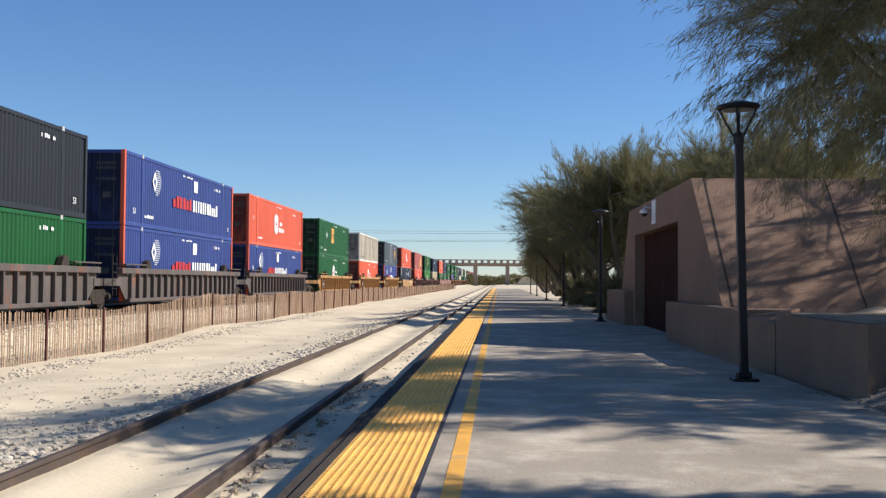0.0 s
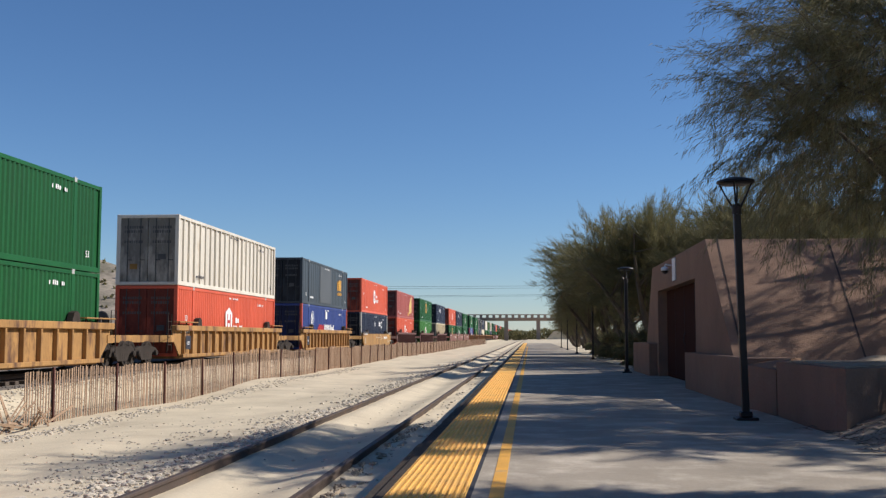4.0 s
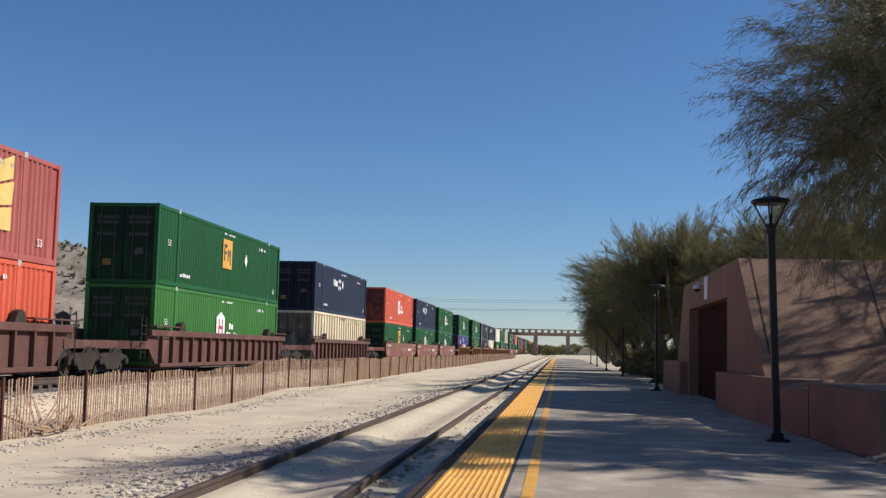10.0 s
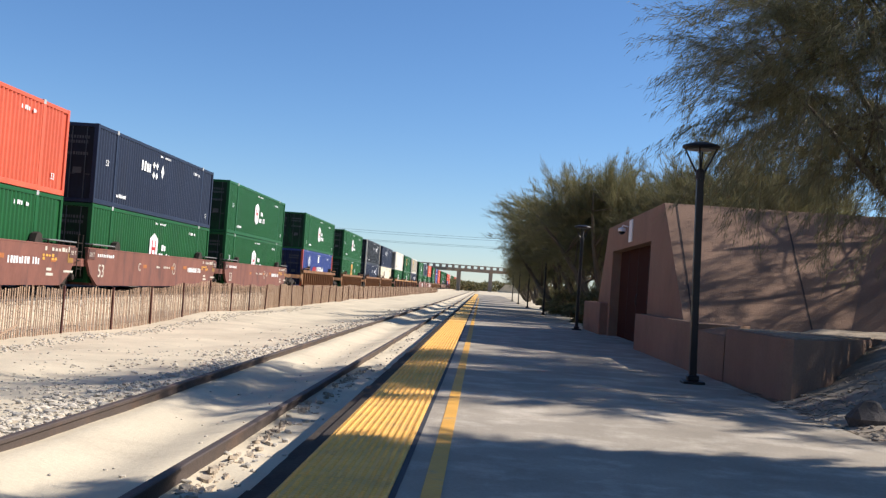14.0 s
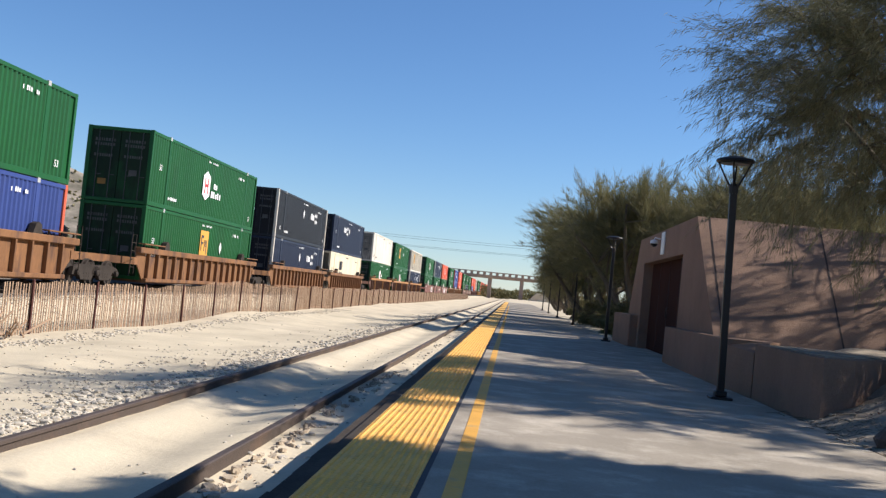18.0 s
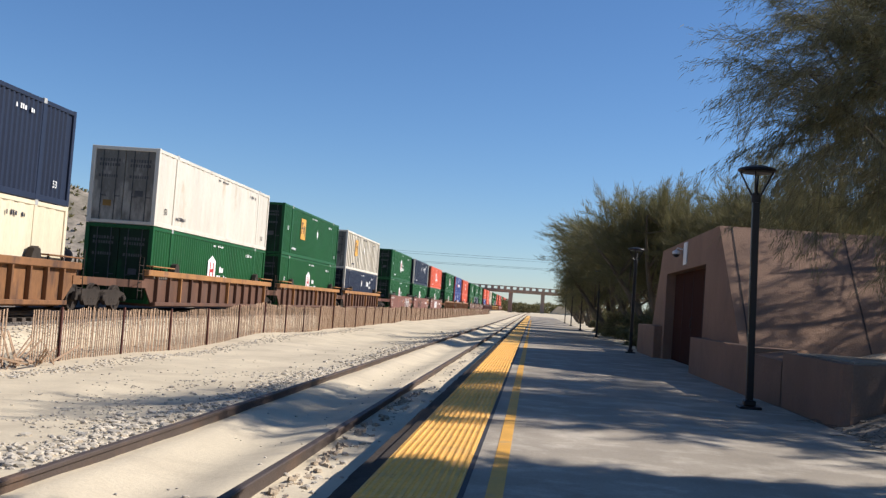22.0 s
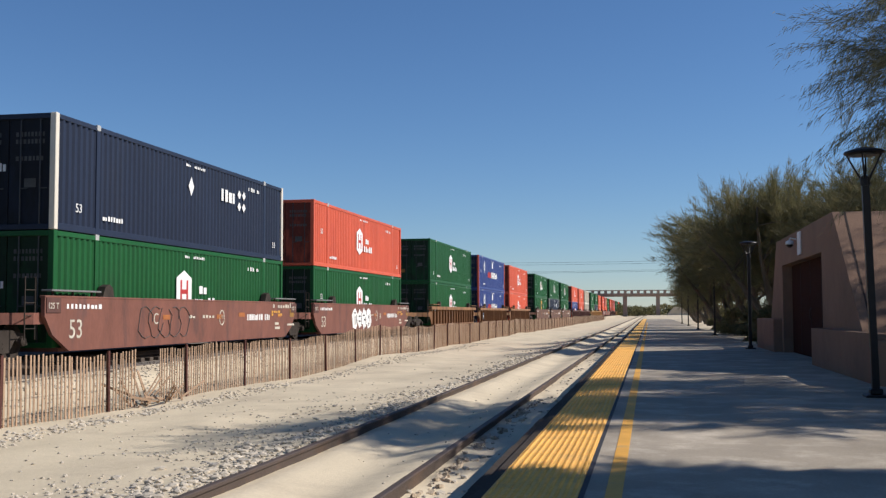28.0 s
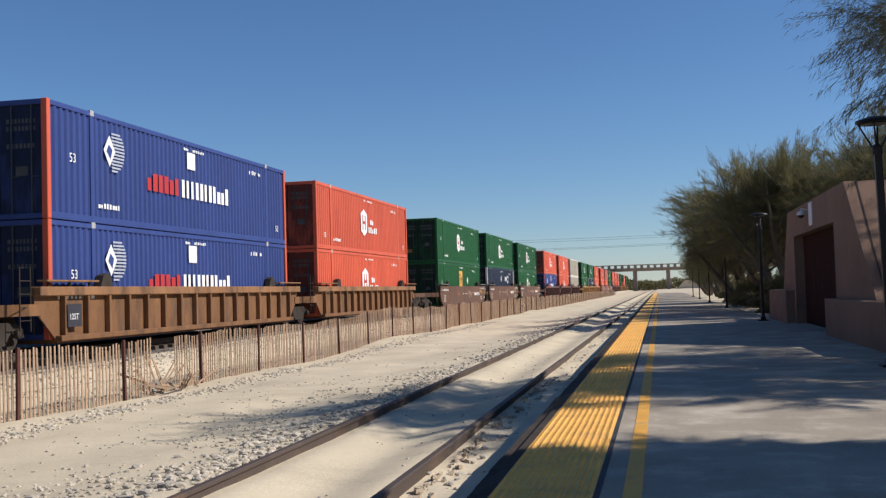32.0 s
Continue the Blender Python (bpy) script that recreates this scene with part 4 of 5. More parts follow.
Y_LOGO = surface("logo_yellow", (0.60, 0.31, 0.05), 0.6, var=0.08, bump=0.02)
SAIL = surface("logo_sail", (0.62, 0.45, 0.14), 0.6, var=0.1, bump=0.02)
K_LOGO = surface("logo_dark", (0.03, 0.03, 0.04), 0.6, var=0.1, bump=0.02)
G_LOGO = surface("logo_grey", (0.35, 0.38, 0.45), 0.6, var=0.1, bump=0.02)
PALE = surface("faded_panel", (0.075, 0.083, 0.088), 0.6, var=0.08, scale=0.5, bump=0.03)
ROD = surface("lock_steel", (0.06, 0.06, 0.06), 0.5, metal=0.4, var=0.2)
CAST = surface("corner_casting", (0.42, 0.42, 0.4), 0.6, metal=0.2, var=0.2)
RUST = (0.16, 0.06, 0.03)
CAR = {
    "grey": surface("end_shade_grey_car", (0.085, 0.072, 0.065), 0.75, var=0.25, scale=0.9, fine=12, bump=0.2, second=RUST, amount=0.3, stretch=(1, 1, 0.4)),
    "rust": surface("rust_brown_car", (0.19, 0.088, 0.034), 0.8, var=0.25, scale=0.9, fine=12, bump=0.25, second=(0.09, 0.045, 0.026), amount=0.55, stretch=(1, 1, 0.4)),
    "tan": surface("rusty_tan_car", (0.33, 0.18, 0.06), 0.8, var=0.25, scale=0.9, fine=12, bump=0.25, second=(0.11, 0.055, 0.03), amount=0.5, stretch=(1, 1, 0.4)),
    "yellow": surface("faded_yellow_car", (0.29, 0.16, 0.05), 0.75, var=0.25, scale=0.8, fine=12, bump=0.2, second=(0.18, 0.09, 0.035), amount=0.35, stretch=(1, 1, 0.4)),
    "brown": surface("dark_brown_car", (0.095, 0.042, 0.034), 0.75, var=0.25, scale=0.9, fine=12, bump=0.2, second=(0.13, 0.06, 0.04), amount=0.4, stretch=(1, 1, 0.4)),
    "oxide": surface("oxide_red_car", (0.165, 0.065, 0.045), 0.75, var=0.2, scale=0.9, fine=12, bump=0.15, second=(0.11, 0.05, 0.04), amount=0.4, stretch=(1, 1, 0.4)),
    "ochre": surface("ochre_brown_car", (0.17, 0.08, 0.032), 0.8, var=0.25, scale=0.9, fine=12, bump=0.2, second=(0.10, 0.055, 0.03), amount=0.5, stretch=(1, 1, 0.4)),
    "umber": surface("umber_car", (0.105, 0.05, 0.03), 0.8, var=0.25, scale=0.9, fine=12, bump=0.2, second=(0.09, 0.05, 0.035), amount=0.5, stretch=(1, 1, 0.4)),
}
CHORD = {"ochre": surface("worn_brown_chord", (0.23, 0.115, 0.05), 0.8, var=0.25, scale=0.9, fine=12, bump=0.2, second=(0.10, 0.055, 0.03), amount=0.5, stretch=(1, 1, 0.4)), "umber": surface("ochre_chord", (0.31, 0.148, 0.05), 0.8, var=0.2, scale=0.8, fine=12, bump=0.2, second=(0.2, 0.1, 0.05), amount=0.4, stretch=(1, 1, 0.4))}
WHEEL = surface("wheel_steel", (0.042, 0.034, 0.028), 0.85, var=0.3, bump=0.15, spec=0.15)
LEN, WID, HGT = 16.35, 2.6, 2.87
cache = {}


def shared(key, make):
    if key not in cache:
        cache[key] = make()
    return cache[key]


def side_outline(style):
    """Half-section of a container's long wall: (y, depth) pairs."""
    pts = [(0.16, 0.0)]
    y = 0.3
    step, d = (0.27, 0.05) if style == "corrugated" else (0.62, 0.024)
    while y + step < LEN - 0.2:
        pts += [(y, 0.0), (y + step * 0.2, d), (y + step * 0.5, d), (y + step * 0.7, 0.0)]
        y += step
    return pts + [(LEN - 0.16, 0.0)]


def wall_mesh(style, key, s):
    """One long wall of a container."""
    hw = WID / 2
    pts = side_outline(style)
    vs = []
    for y, d in pts:
        x = s * (hw - 0.015 - (0.05 - d if style == "corrugated" else 0.03 - d) - (0.05 if style == "ribbed" else 0))
        vs += [(x, y, 0.14), (x, y, HGT - 0.1)]
    n = len(pts)
    vs += [(s * (hw - 0.13), pts[0][0], 0.14), (s * (hw - 0.13), pts[0][0], HGT - 0.1), (s * (hw - 0.13), pts[-1][0], 0.14), (s * (hw - 0.13), pts[-1][0], HGT - 0.1)]
    fs = [(2 * i, 2 * i + 2, 2 * i + 3, 2 * i + 1) for i in range(n - 1)] + [(2 * n, 2 * n + 1, 2 * n + 3, 2 * n + 2), (2 * n, 0, 1, 2 * n + 1), (2 * n - 2, 2 * n + 2, 2 * n + 3, 2 * n - 1)]
    return MB().add(vs, fs).mesh("side_wall", P[key])


def bars(width, height, n, rows=1, seed=0):
    """Plain upright bars that stand for lettering, in the plane of a container's wall."""
    rng = random.Random(seed)
    b = MB()
    rh = height / rows
    for r in range(rows):
        y = 0.0
        w = width / n
        for i in range(n):
            k = rng.uniform(0.45, 0.8)
            h = rh * 0.82 * rng.choice((1, 1, 0.72, 0.85))
            if rng.random() < 0.9:
                b.box(0, 0.006, y, y + w * k, r * rh, r * rh + h)
            y += w
    return b


def stroke_row(width, height, n, z, seed):
    """A second, lower row of bars."""
    b = bars(width, height, n, 1, seed)
    return [(p[0], p[1], p[2] + z) for p in b.v], b.f


def hexagon(w, h):
    return [(-w / 2, -h * 0.32), (0, -h / 2), (w / 2, -h * 0.32), (w / 2, h * 0.32), (0, h / 2), (-w / 2, h * 0.32)]


def text_mesh(body, size, key):
    def make():
        cu = bpy.data.curves.new("mark", "FONT")
        cu.body, cu.size, cu.extrude = body, size, 0.003
        ob = bpy.data.objects.new("mark", cu)
        me = bpy.data.meshes.new_from_object(ob)
        me.transform(Matrix(((0, 0, 1, 0), (1, 0, 0, 0), (0, 1, 0, 0), (0, 0, 0, 1))))
        me.materials.clear()
        me.materials.append(key)
        return me
    return shared(("text", body, size, key.name), make)


def mark(parent, name, me, y, z, x=WID / 2 + 0.002, label=""):
    ob = part(name, me, None, parent, label)
    ob.location = (x, y, z)
    if name in ("lettering", "number_mark", "stencil_mark", "graffiti") or "ring emblem" in label or "sail-like" in label:
        ob["kind"] = "stuff"
    return ob


def logo(parent, kind, seed):
    if kind == "hub":      # white hexagon with red bars, and two short lines of white bars
        me = shared("hex", lambda: MB().prism(hexagon(1.08, 1.32), "x", 0, 0.006).mesh("emblem", W_LOGO))
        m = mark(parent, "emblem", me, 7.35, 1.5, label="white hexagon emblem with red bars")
        for dy in (-0.22, 0.22):
            ob = part("emblem_bar", shared("hexbar", lambda: MB().box(0.006, 0.012, -0.06, 0.06, -0.36, 0.36).mesh("emblem_bar", R_LOGO)), None, m)
            ob.location = (0, dy, 0)
        part("emblem_bar", shared("hexbar2", lambda: MB().box(0.006, 0.0115, -0.2, 0.2, -0.07, 0.07).mesh("emblem_bar", R_LOGO)), None, m)
        mark(parent, "lettering", shared(("hubt", seed % 3), lambda: bars(1.0, 0.36, 3, 1, 41).add(*stroke_row(1.7, 0.36, 5, -0.42, seed)).mesh("lettering", W_LOGO)), 8.15, 1.45, label="white lettering")
    elif kind in ("emp", "ribemp"):    # yellow square with dark bars
        m = mark(parent, "emblem", shared("sq", lambda: MB().box(0, 0.006, -0.62, 0.62, -0.62, 0.62).mesh("emblem", Y_LOGO)), {18: 5.0, 19: 4.2}.get(seed, 6.6 if seed % 2 else 7.9), 1.75, label="yellow square emblem")
        part("lettering", shared("sqt", lambda: MB().box(0.006, 0.012, -0.48, -0.36, -0.3, 0.4).box(0.006, 0.012, -0.36, -0.1, 0.28, 0.4).box(0.006, 0.012, -0.36, -0.12, 0.0, 0.1).box(0.006, 0.012, 0.0, 0.1, -0.3, 0.2).box(0.006, 0.012, 0.16, 0.24, -0.1, 0.2).box(0.006, 0.012, 0.32, 0.42, -0.45, 0.2).mesh("lettering", K_LOGO)), None, m)
        mark(parent, "diamond", shared("dia", lambda: MB().prism([(-0.2, 0), (0, -0.3), (0.2, 0), (0, 0.3)], "x", 0, 0.005).mesh("diamond", W_LOGO)), {18: 9.2, 19: 8.0}.get(seed, 3.6 if seed % 2 else 10.6), 1.7)
    elif kind == "pacer":  # striped disc, red and white bars
        b = MB()
        for i in range(12):
            z = -0.54 + i * 0.09
            w = math.sqrt(max(0.02, 0.32 - z * z))
            b.box(0, 0.005, 0.02, 0.15 + w, z, z + 0.05)
        m = mark(parent, "emblem", shared("disc", lambda: b.mesh("emblem", G_LOGO)), 3.6 if seed == 1 else 3.0, 1.95, label="pale striped disc")
        m["kind"] = "stuff"
        part("emblem_shape", shared("disc2", lambda: MB().prism([(-0.4, 0), (-0.1, -0.42), (0.2, 0), (-0.1, 0.42)], "x", 0.005, 0.01).mesh("emblem_shape", W_LOGO)), None, m)
        part("emblem_core", shared("disc3", lambda: MB().prism([(-0.26, -0.03), (-0.05, -0.22), (0.04, 0.04), (-0.14, 0.17)], "x", 0.01, 0.014).mesh("emblem_core", P["blue"])), None, m)
        a, w1, w2 = (6.0, 2.9, 4.3) if seed == 1 else (5.0, 2.1, 3.6)
        mark(parent, "lettering", shared(("pr", w1), lambda: bars(w1, 0.62, 6, 1, 5).mesh("lettering", R_LOGO)), a, 1.1, label="red lettering")
        mark(parent, "lettering", shared(("pw", w2), lambda: bars(w2, 0.66, 11, 1, 7).mesh("lettering", W_LOGO)), a + w1 + 0.12, 1.08, label="white lettering")
        mark(parent, "placard", shared("pl", lambda: MB().box(0, 0.005, -0.28, 0.28, -0.26, 0.26).mesh("placard", W_LOGO)), 9.4 if seed == 1 else 7.9, 2.25)
    elif kind == "umax":   # white bars and a ring of four
        y0 = 10.2 if seed % 2 else 5.0
        mark(parent, "lettering", shared("um", lambda: bars(1.3, 0.5, 4, 1, 3).mesh("lettering", W_LOGO)), y0, 1.75, label="white lettering")
        b = MB()
        for k in range(4):
            a = math.pi / 4 + k * math.pi / 2
            c, s = math.cos(a) * 0.3, math.sin(a) * 0.3
            b.prism([(c - 0.16, s), (c, s - 0.16), (c + 0.16, s), (c, s + 0.16)], "x", 0, 0.006)
        mark(parent, "emblem", shared("um2", lambda: b.mesh("emblem", W_LOGO)), y0 + 1.8, 1.9, label="white ring emblem")
        mark(parent, "diamond", shared("dia", lambda: MB().prism([(-0.2, 0), (0, -0.3), (0.2, 0), (0, 0.3)], "x", 0, 0.005).mesh("diamond", W_LOGO)), 7.8, 1.95)
    elif kind == "csx":
        mark(parent, "lettering", shared("cs", lambda: bars(1.7, 0.95, 3, 1, 11).mesh("lettering", Y_LOGO)), 12.1, 1.3, label="yellow lettering")
        mark(parent, "lettering", shared("cs2", lambda: bars(1.7, 0.28, 8, 1, 12).mesh("lettering", Y_LOGO)), 12.1, 0.95)
        mark(parent, "faded_panel", shared("fp", lambda: MB().box(0, 0.004, 0, 3.95, 0.2, 2.7).mesh("faded_panel", PALE)), 5.6, 0, WID / 2 + 0.001, "paler repainted panel")
    elif kind == "csxk":
        mark(parent, "lettering", shared("csk", lambda: bars(1.5, 0.85, 3, 1, 13).mesh("lettering", K_LOGO)), 4.6, 1.55, label="dark lettering")
        mark(parent, "lettering", shared("csk2", lambda: bars(1.5, 0.25, 7, 1, 14).mesh("lettering", K_LOGO)), 4.6, 1.2)
    elif kind == "sail":
        b = MB()
        for k in range(3):
            for r in range(3):
                h = lambda y, q: (0.36 + 0.13 * y) * q + 0.10 * y - 0.05 * (y - 1.3) ** 2
                y0, y1 = 0.1 + 0.82 * k, 0.86 + 0.82 * k
                b.prism([(y0, h(y0, r + 0.04)), (y1, h(y1, r + 0.04)), (y1 + 0.06 * (r == 1), h(y1, r + 0.94)), (y0, h(y0, r + 0.94))], "x", 0, 0.006)
        mark(parent, "emblem", shared("sail", lambda: b.mesh("emblem", SAIL)), 11.2, 0.5, label="yellow sail-like emblem")
        mark(parent, "lettering", shared("sl", lambda: bars(0.9, 0.5, 3, 1, 15).mesh("lettering", Y_LOGO)), 10.0, 0.3)


DIM = surface("dull_decal", (0.075, 0.075, 0.072), 0.7, var=0.25, bump=0.02)
OCHRE = surface("ochre_decal", (0.26, 0.14, 0.03), 0.7, var=0.2, bump=0.02)
GALV = surface("dull_galvanised", (0.2, 0.2, 0.195), 0.6, metal=0.3, var=0.2, bump=0.1)


def end_bars(seed):
    """Rows of short bars that stand for the numbers on a container door."""
    b = MB()
    rg = random.Random(seed)
    for z in (2.3, 2.12, 1.7):
        x = -0.4
        while x < 0.35:
            w = rg.uniform(0.04, 0.08)
            b.box(x, x + w, 0.053, 0.058, z, z + 0.11)
            x += w + 0.04
    return b


def container(top, bottom_key, style, key, kinds, seed, name_label):
    ob = tagged(new("shipping_container"), name_label, "shipping container", "stacked containers")
    hw = WID / 2
    me = P[key]
    for s in (1, -1):
        part("side_wall", shared(("wall", style, key, s), lambda: wall_mesh(style, key, s)), None, ob)
    part("floor", shared(("cfloor", key), lambda: MB().box(-hw + 0.08, hw - 0.08, 0.08, LEN - 0.1, 0.1, 0.15).mesh("floor", me)), None, ob)
    part("front_wall", shared(("cfront", key), lambda: MB().box(-hw + 0.1, hw - 0.1, LEN - 0.09, LEN - 0.04, 0.02, HGT - 0.08).mesh("front_wall", me)), None, ob)
    if style == "ribbed":
        for k in range(21):
            part("rib", shared(("crib", key), lambda: MB().cbox(-0.09, 0.0, -0.045, 0.045, 0.12, HGT - 0.08, 0.006).mesh("rib", me)), None, ob).location = (hw - 0.003, 0.72 + 0.745 * k, 0)
    part("roof", shared(("roof", key), lambda: MB().cbox(-hw + 0.02, hw - 0.02, 0.05, LEN - 0.05, HGT - 0.07, HGT - 0.02, 0.015).mesh("roof", me)), None, ob)
    edge = {"blue": P["red"], "navy": P["white"] if seed % 2 else me, "black": P["white"] if seed % 2 else me}.get(key, me)
    cp = lambda mt: shared(("post", mt.name), lambda: MB().cbox(-0.08, 0.08, 0, 0.16, 0, HGT, 0.012).mesh("corner_post", mt))
    for s in (1, -1):
        for y, mt in ((0, edge), (LEN - 0.16, edge)):
            p = part("corner_post", cp(mt), None, ob)
            p.location = (s * (hw - 0.08), y, 0)
        p = part("top_rail", shared(("trail", key), lambda: MB().cbox(-0.05, 0.05, 0.16, LEN - 0.16, HGT - 0.14, HGT - 0.015, 0.01).mesh("top_rail", me)), None, ob)
        p.location = (s * (hw - 0.052), 0, 0)
        p = part("bottom_rail", shared(("brail", key), lambda: MB().cbox(-0.05, 0.05, 0.16, LEN - 0.16, 0.0, 0.17, 0.01).mesh("bottom_rail", me)), None, ob)
        p.location = (s * (hw - 0.052), 0, 0)
        for y in (2.05, LEN - 2.05):
            if style != "ribbed":
                p = part("side_post", shared(("sp", key), lambda: MB().cbox(-0.035, 0.035, -0.09, 0.09, 0.0, HGT + 0.0, 0.008).mesh("side_post", me)), None, ob)
                p.location = (s * (hw - 0.033), y, 0)
                if s > 0:
                    p = part("lift_casting", shared("cast", lambda: MB().cbox(-0.04, 0.04, -0.09, 0.09, 0, 0.15, 0.008).mesh("lift_casting", CAST)), None, ob)
                    p.location = (hw - 0.03, y, HGT - 0.13)
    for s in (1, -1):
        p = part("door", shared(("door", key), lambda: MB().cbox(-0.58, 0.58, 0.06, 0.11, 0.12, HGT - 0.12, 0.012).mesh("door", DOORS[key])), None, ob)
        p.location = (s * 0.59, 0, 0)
        part("placard", shared(("plac", s), lambda: MB().box(-0.16, 0.16, 0.052, 0.058, -0.11, 0.11).mesh("placard", DIM if s > 0 else OCHRE)), None, p).location = (0.0, 0, 0.95 + 0.2 * s)
        part("number_mark", shared(("door_nb", seed % 3), lambda: end_bars(seed).mesh("number_mark", DIM)), None, p)["kind"] = "stuff"
        for dx in (-0.25, 0.28):
            part("lock_rod", shared("rod", lambda: MB().tube([(0, 0.03, 0.06), (0, 0.03, HGT - 0.06)], 0.017, 6).box(-0.03, 0.03, 0.03, 0.07, 0.1, 0.16).box(-0.03, 0.03, 0.03, 0.07, HGT - 0.16, HGT - 0.1).box(-0.012, 0.2, 0.012, 0.03, 1.0, 1.03).mesh("lock_rod", ROD)), None, p).location = (dx, 0.0, 0)
    for z in (0, HGT - 0.14):
        part("end_sill", shared(("sill", key), lambda: MB().cbox(-hw + 0.16, hw - 0.16, 0, 0.1, 0, 0.13, 0.01).mesh("end_sill", me)), None, ob).location = (0, 0, z)
    for kind in kinds:
        logo(ob, kind, seed)
    lm = K_LOGO if key in ("white", "cream") else W_LOGO
    if style != "ribbed":
        mark(ob, "length_mark", text_mesh("53", 0.32, lm), 0.95, 0.5 if seed % 2 else 1.45)
    mark(ob, "length_mark", text_mesh("53", 0.3, lm), LEN - 1.2, 0.45)
    mark(ob, "number_mark", shared(("nb", lm.name), lambda: bars(1.1, 0.17, 9, 1, 21).mesh("number_mark", lm)), LEN - 3.7, 2.35)
    mark(ob, "number_mark", shared(("nb2", lm.name), lambda: bars(1.5, 0.1, 12, 1, 22).mesh("number_mark", lm)), 7.4, 2.55)
    mark(ob, "number_mark", shared(("nb3", lm.name), lambda: bars(1.3, 0.16, 9, 1, 23).mesh("number_mark", lm)), 2.3, 0.4)
    if seed % 3 == 0:
        e = part("number_mark", shared(("ep", lm.name), lambda: bars(0.9, 0.25, 6, 1, 24).mesh("number_mark", lm)), None, ob)
        e["kind"] = "stuff"
        e.matrix_basis = pose(-0.9, 0.050, 1.45, 0, 0, -90)
    return ob


def truck(parent, y, seed):
    """A two-axle railway truck, its middle at y; z is measured from the rail's top."""
    t = part("truck", shared("bolster", lambda: MB().cbox(-1.0, 1.0, -0.2, 0.2, 0.38, 0.62, 0.03).mesh("truck", WHEEL)), None, parent)
    t.location = (0, y, 0)
    frame_me = lambda: MB().prism([(-1.2, 0.36), (-1.1, 0.62), (-0.55, 0.72), (0.55, 0.72), (1.1, 0.62), (1.2, 0.36), (0.95, 0.36), (0.7, 0.5), (0.45, 0.2), (-0.45, 0.2), (-0.7, 0.5), (-0.95, 0.36)], "x", -0.07, 0.07).mesh("side_frame", WHEEL)
    wheel_me = lambda: MB().lathe([(0.1, -0.09), (0.3, -0.05), (0.36, -0.07), (0.44, -0.07), (0.445, 0.03), (0.47, 0.05), (0.47, 0.08), (0.3, 0.06), (0.1, 0.09)], "x", (0, 0, 0), 22).mesh("wheel", WHEEL)
    for s in (1, -1):
        part("side_frame", shared("sframe", frame_me), None, t).location = (s * 0.99, 0, 0)
        for i in range(3):
            part("spring", shared("spring", lambda: MB().lathe([(0.06, 0.25), (0.075, 0.3), (0.06, 0.35), (0.075, 0.4), (0.06, 0.45)], sides=8).mesh("spring", WHEEL)), None, t).location = (s * 1.0, -0.22 + 0.22 * i, 0.02)
        for y2 in (-0.89, 0.89):
            part("wheel", shared("wheel", wheel_me), None, t).matrix_basis = pose(s * 0.75, y2, 0.45, 0, 0, 180 if s > 0 else 0)
            part("bearing_cap", shared("cap", lambda: MB().lathe([(0.11, 0), (0.11, 0.1), (0.06, 0.13)], "x", (0, 0, 0), 12).mesh("bearing_cap", WHEEL)), None, t).matrix_basis = pose(s * 1.06, y2, 0.45, 0, 0, 0 if s > 0 else 180)
    return t


CREAM_MARK = surface("worn_stencil", (0.5, 0.46, 0.38), 0.7, var=0.25, scale=4, bump=0.02)
RUBBED = surface("rubbed_orange", (0.32, 0.11, 0.03), 0.7, var=0.25, scale=3, bump=0.02)


def plate_marks(car, mx, seed):
    """Stencils, a roundel and small data panels on a smooth-sided well car."""
    def ring():
        b = MB().box(0, 0.004, -0.09, 0.09, -0.03, 0.07)
        for k in range(18):
            a0, a1 = k * math.pi / 9, (k + 1) * math.pi / 9
            b.prism([(r * math.cos(a), 1.2 * r * math.sin(a)) for r, a in ((0.18, a0), (0.215, a0), (0.215, a1), (0.18, a1))], "x", 0, 0.004)
        return b.mesh("roundel", CREAM_MARK)

    mark(car, "roundel", shared("ring", ring), 9.74, 0.96, mx)
    mark(car, "well_letter", text_mesh("ABC"[(seed + 2) % 3 if seed > 19 else seed % 3], 0.45, CREAM_MARK), 10.35 if seed % 2 == 0 else 4.8, 0.8, mx)
    for y, z, w, h, mt in ((12.6, 1.0, 0.0, 0, None), (11.2, 0.98, 0.55, 0.14, RUBBED), (9.3, 0.92, 0.5, 0.14, RUBBED), (15.1, 0.95, 0.4, 0.12, RUBBED), (5.4, 0.92, 0.45, 0.14, RUBBED), (16.2, 0.62, 0.8, 0.07, CREAM_MARK), (14.8, 0.5, 0.55, 0.09, CREAM_MARK), (14.8, 0.66, 0.4, 0.09, CREAM_MARK), (16.5, 1.3, 0.45, 0.2, CREAM_MARK), (16.5, 0.95, 0.45, 0.3, OCHRE)):
        if mt:
            mark(car, "data_panel", shared(("panel", w, h, mt.name), lambda: MB().box(0, 0.004, 0, w, 0, h).mesh("data_panel", mt)), y, z, mx)
    mark(car, "stencil_mark", shared("st5", lambda: bars(1.9, 0.16, 7, 1, 51).mesh("stencil_mark", CREAM_MARK)), 14.6, 1.3, mx)
    mark(car, "stencil_mark", shared("st6", lambda: bars(2.0, 0.11, 8, 1, 52).mesh("stencil_mark", CREAM_MARK)), 7.2, 0.95, mx)
    for y in (-0.7, LEN + 0.25):
        m = mark(car, "capacity_plate", shared("cap_pl", lambda: MB().cbox(0, 0.02, 0, 0.62, 0, 0.36, 0.004).mesh("capacity_plate", CAR["brown"])), y, 1.12, mx)
        t = part("plate_text", text_mesh("125 T", 0.2, CREAM_MARK), None, m)
        t.location = (0.022, 0.04, 0.1)


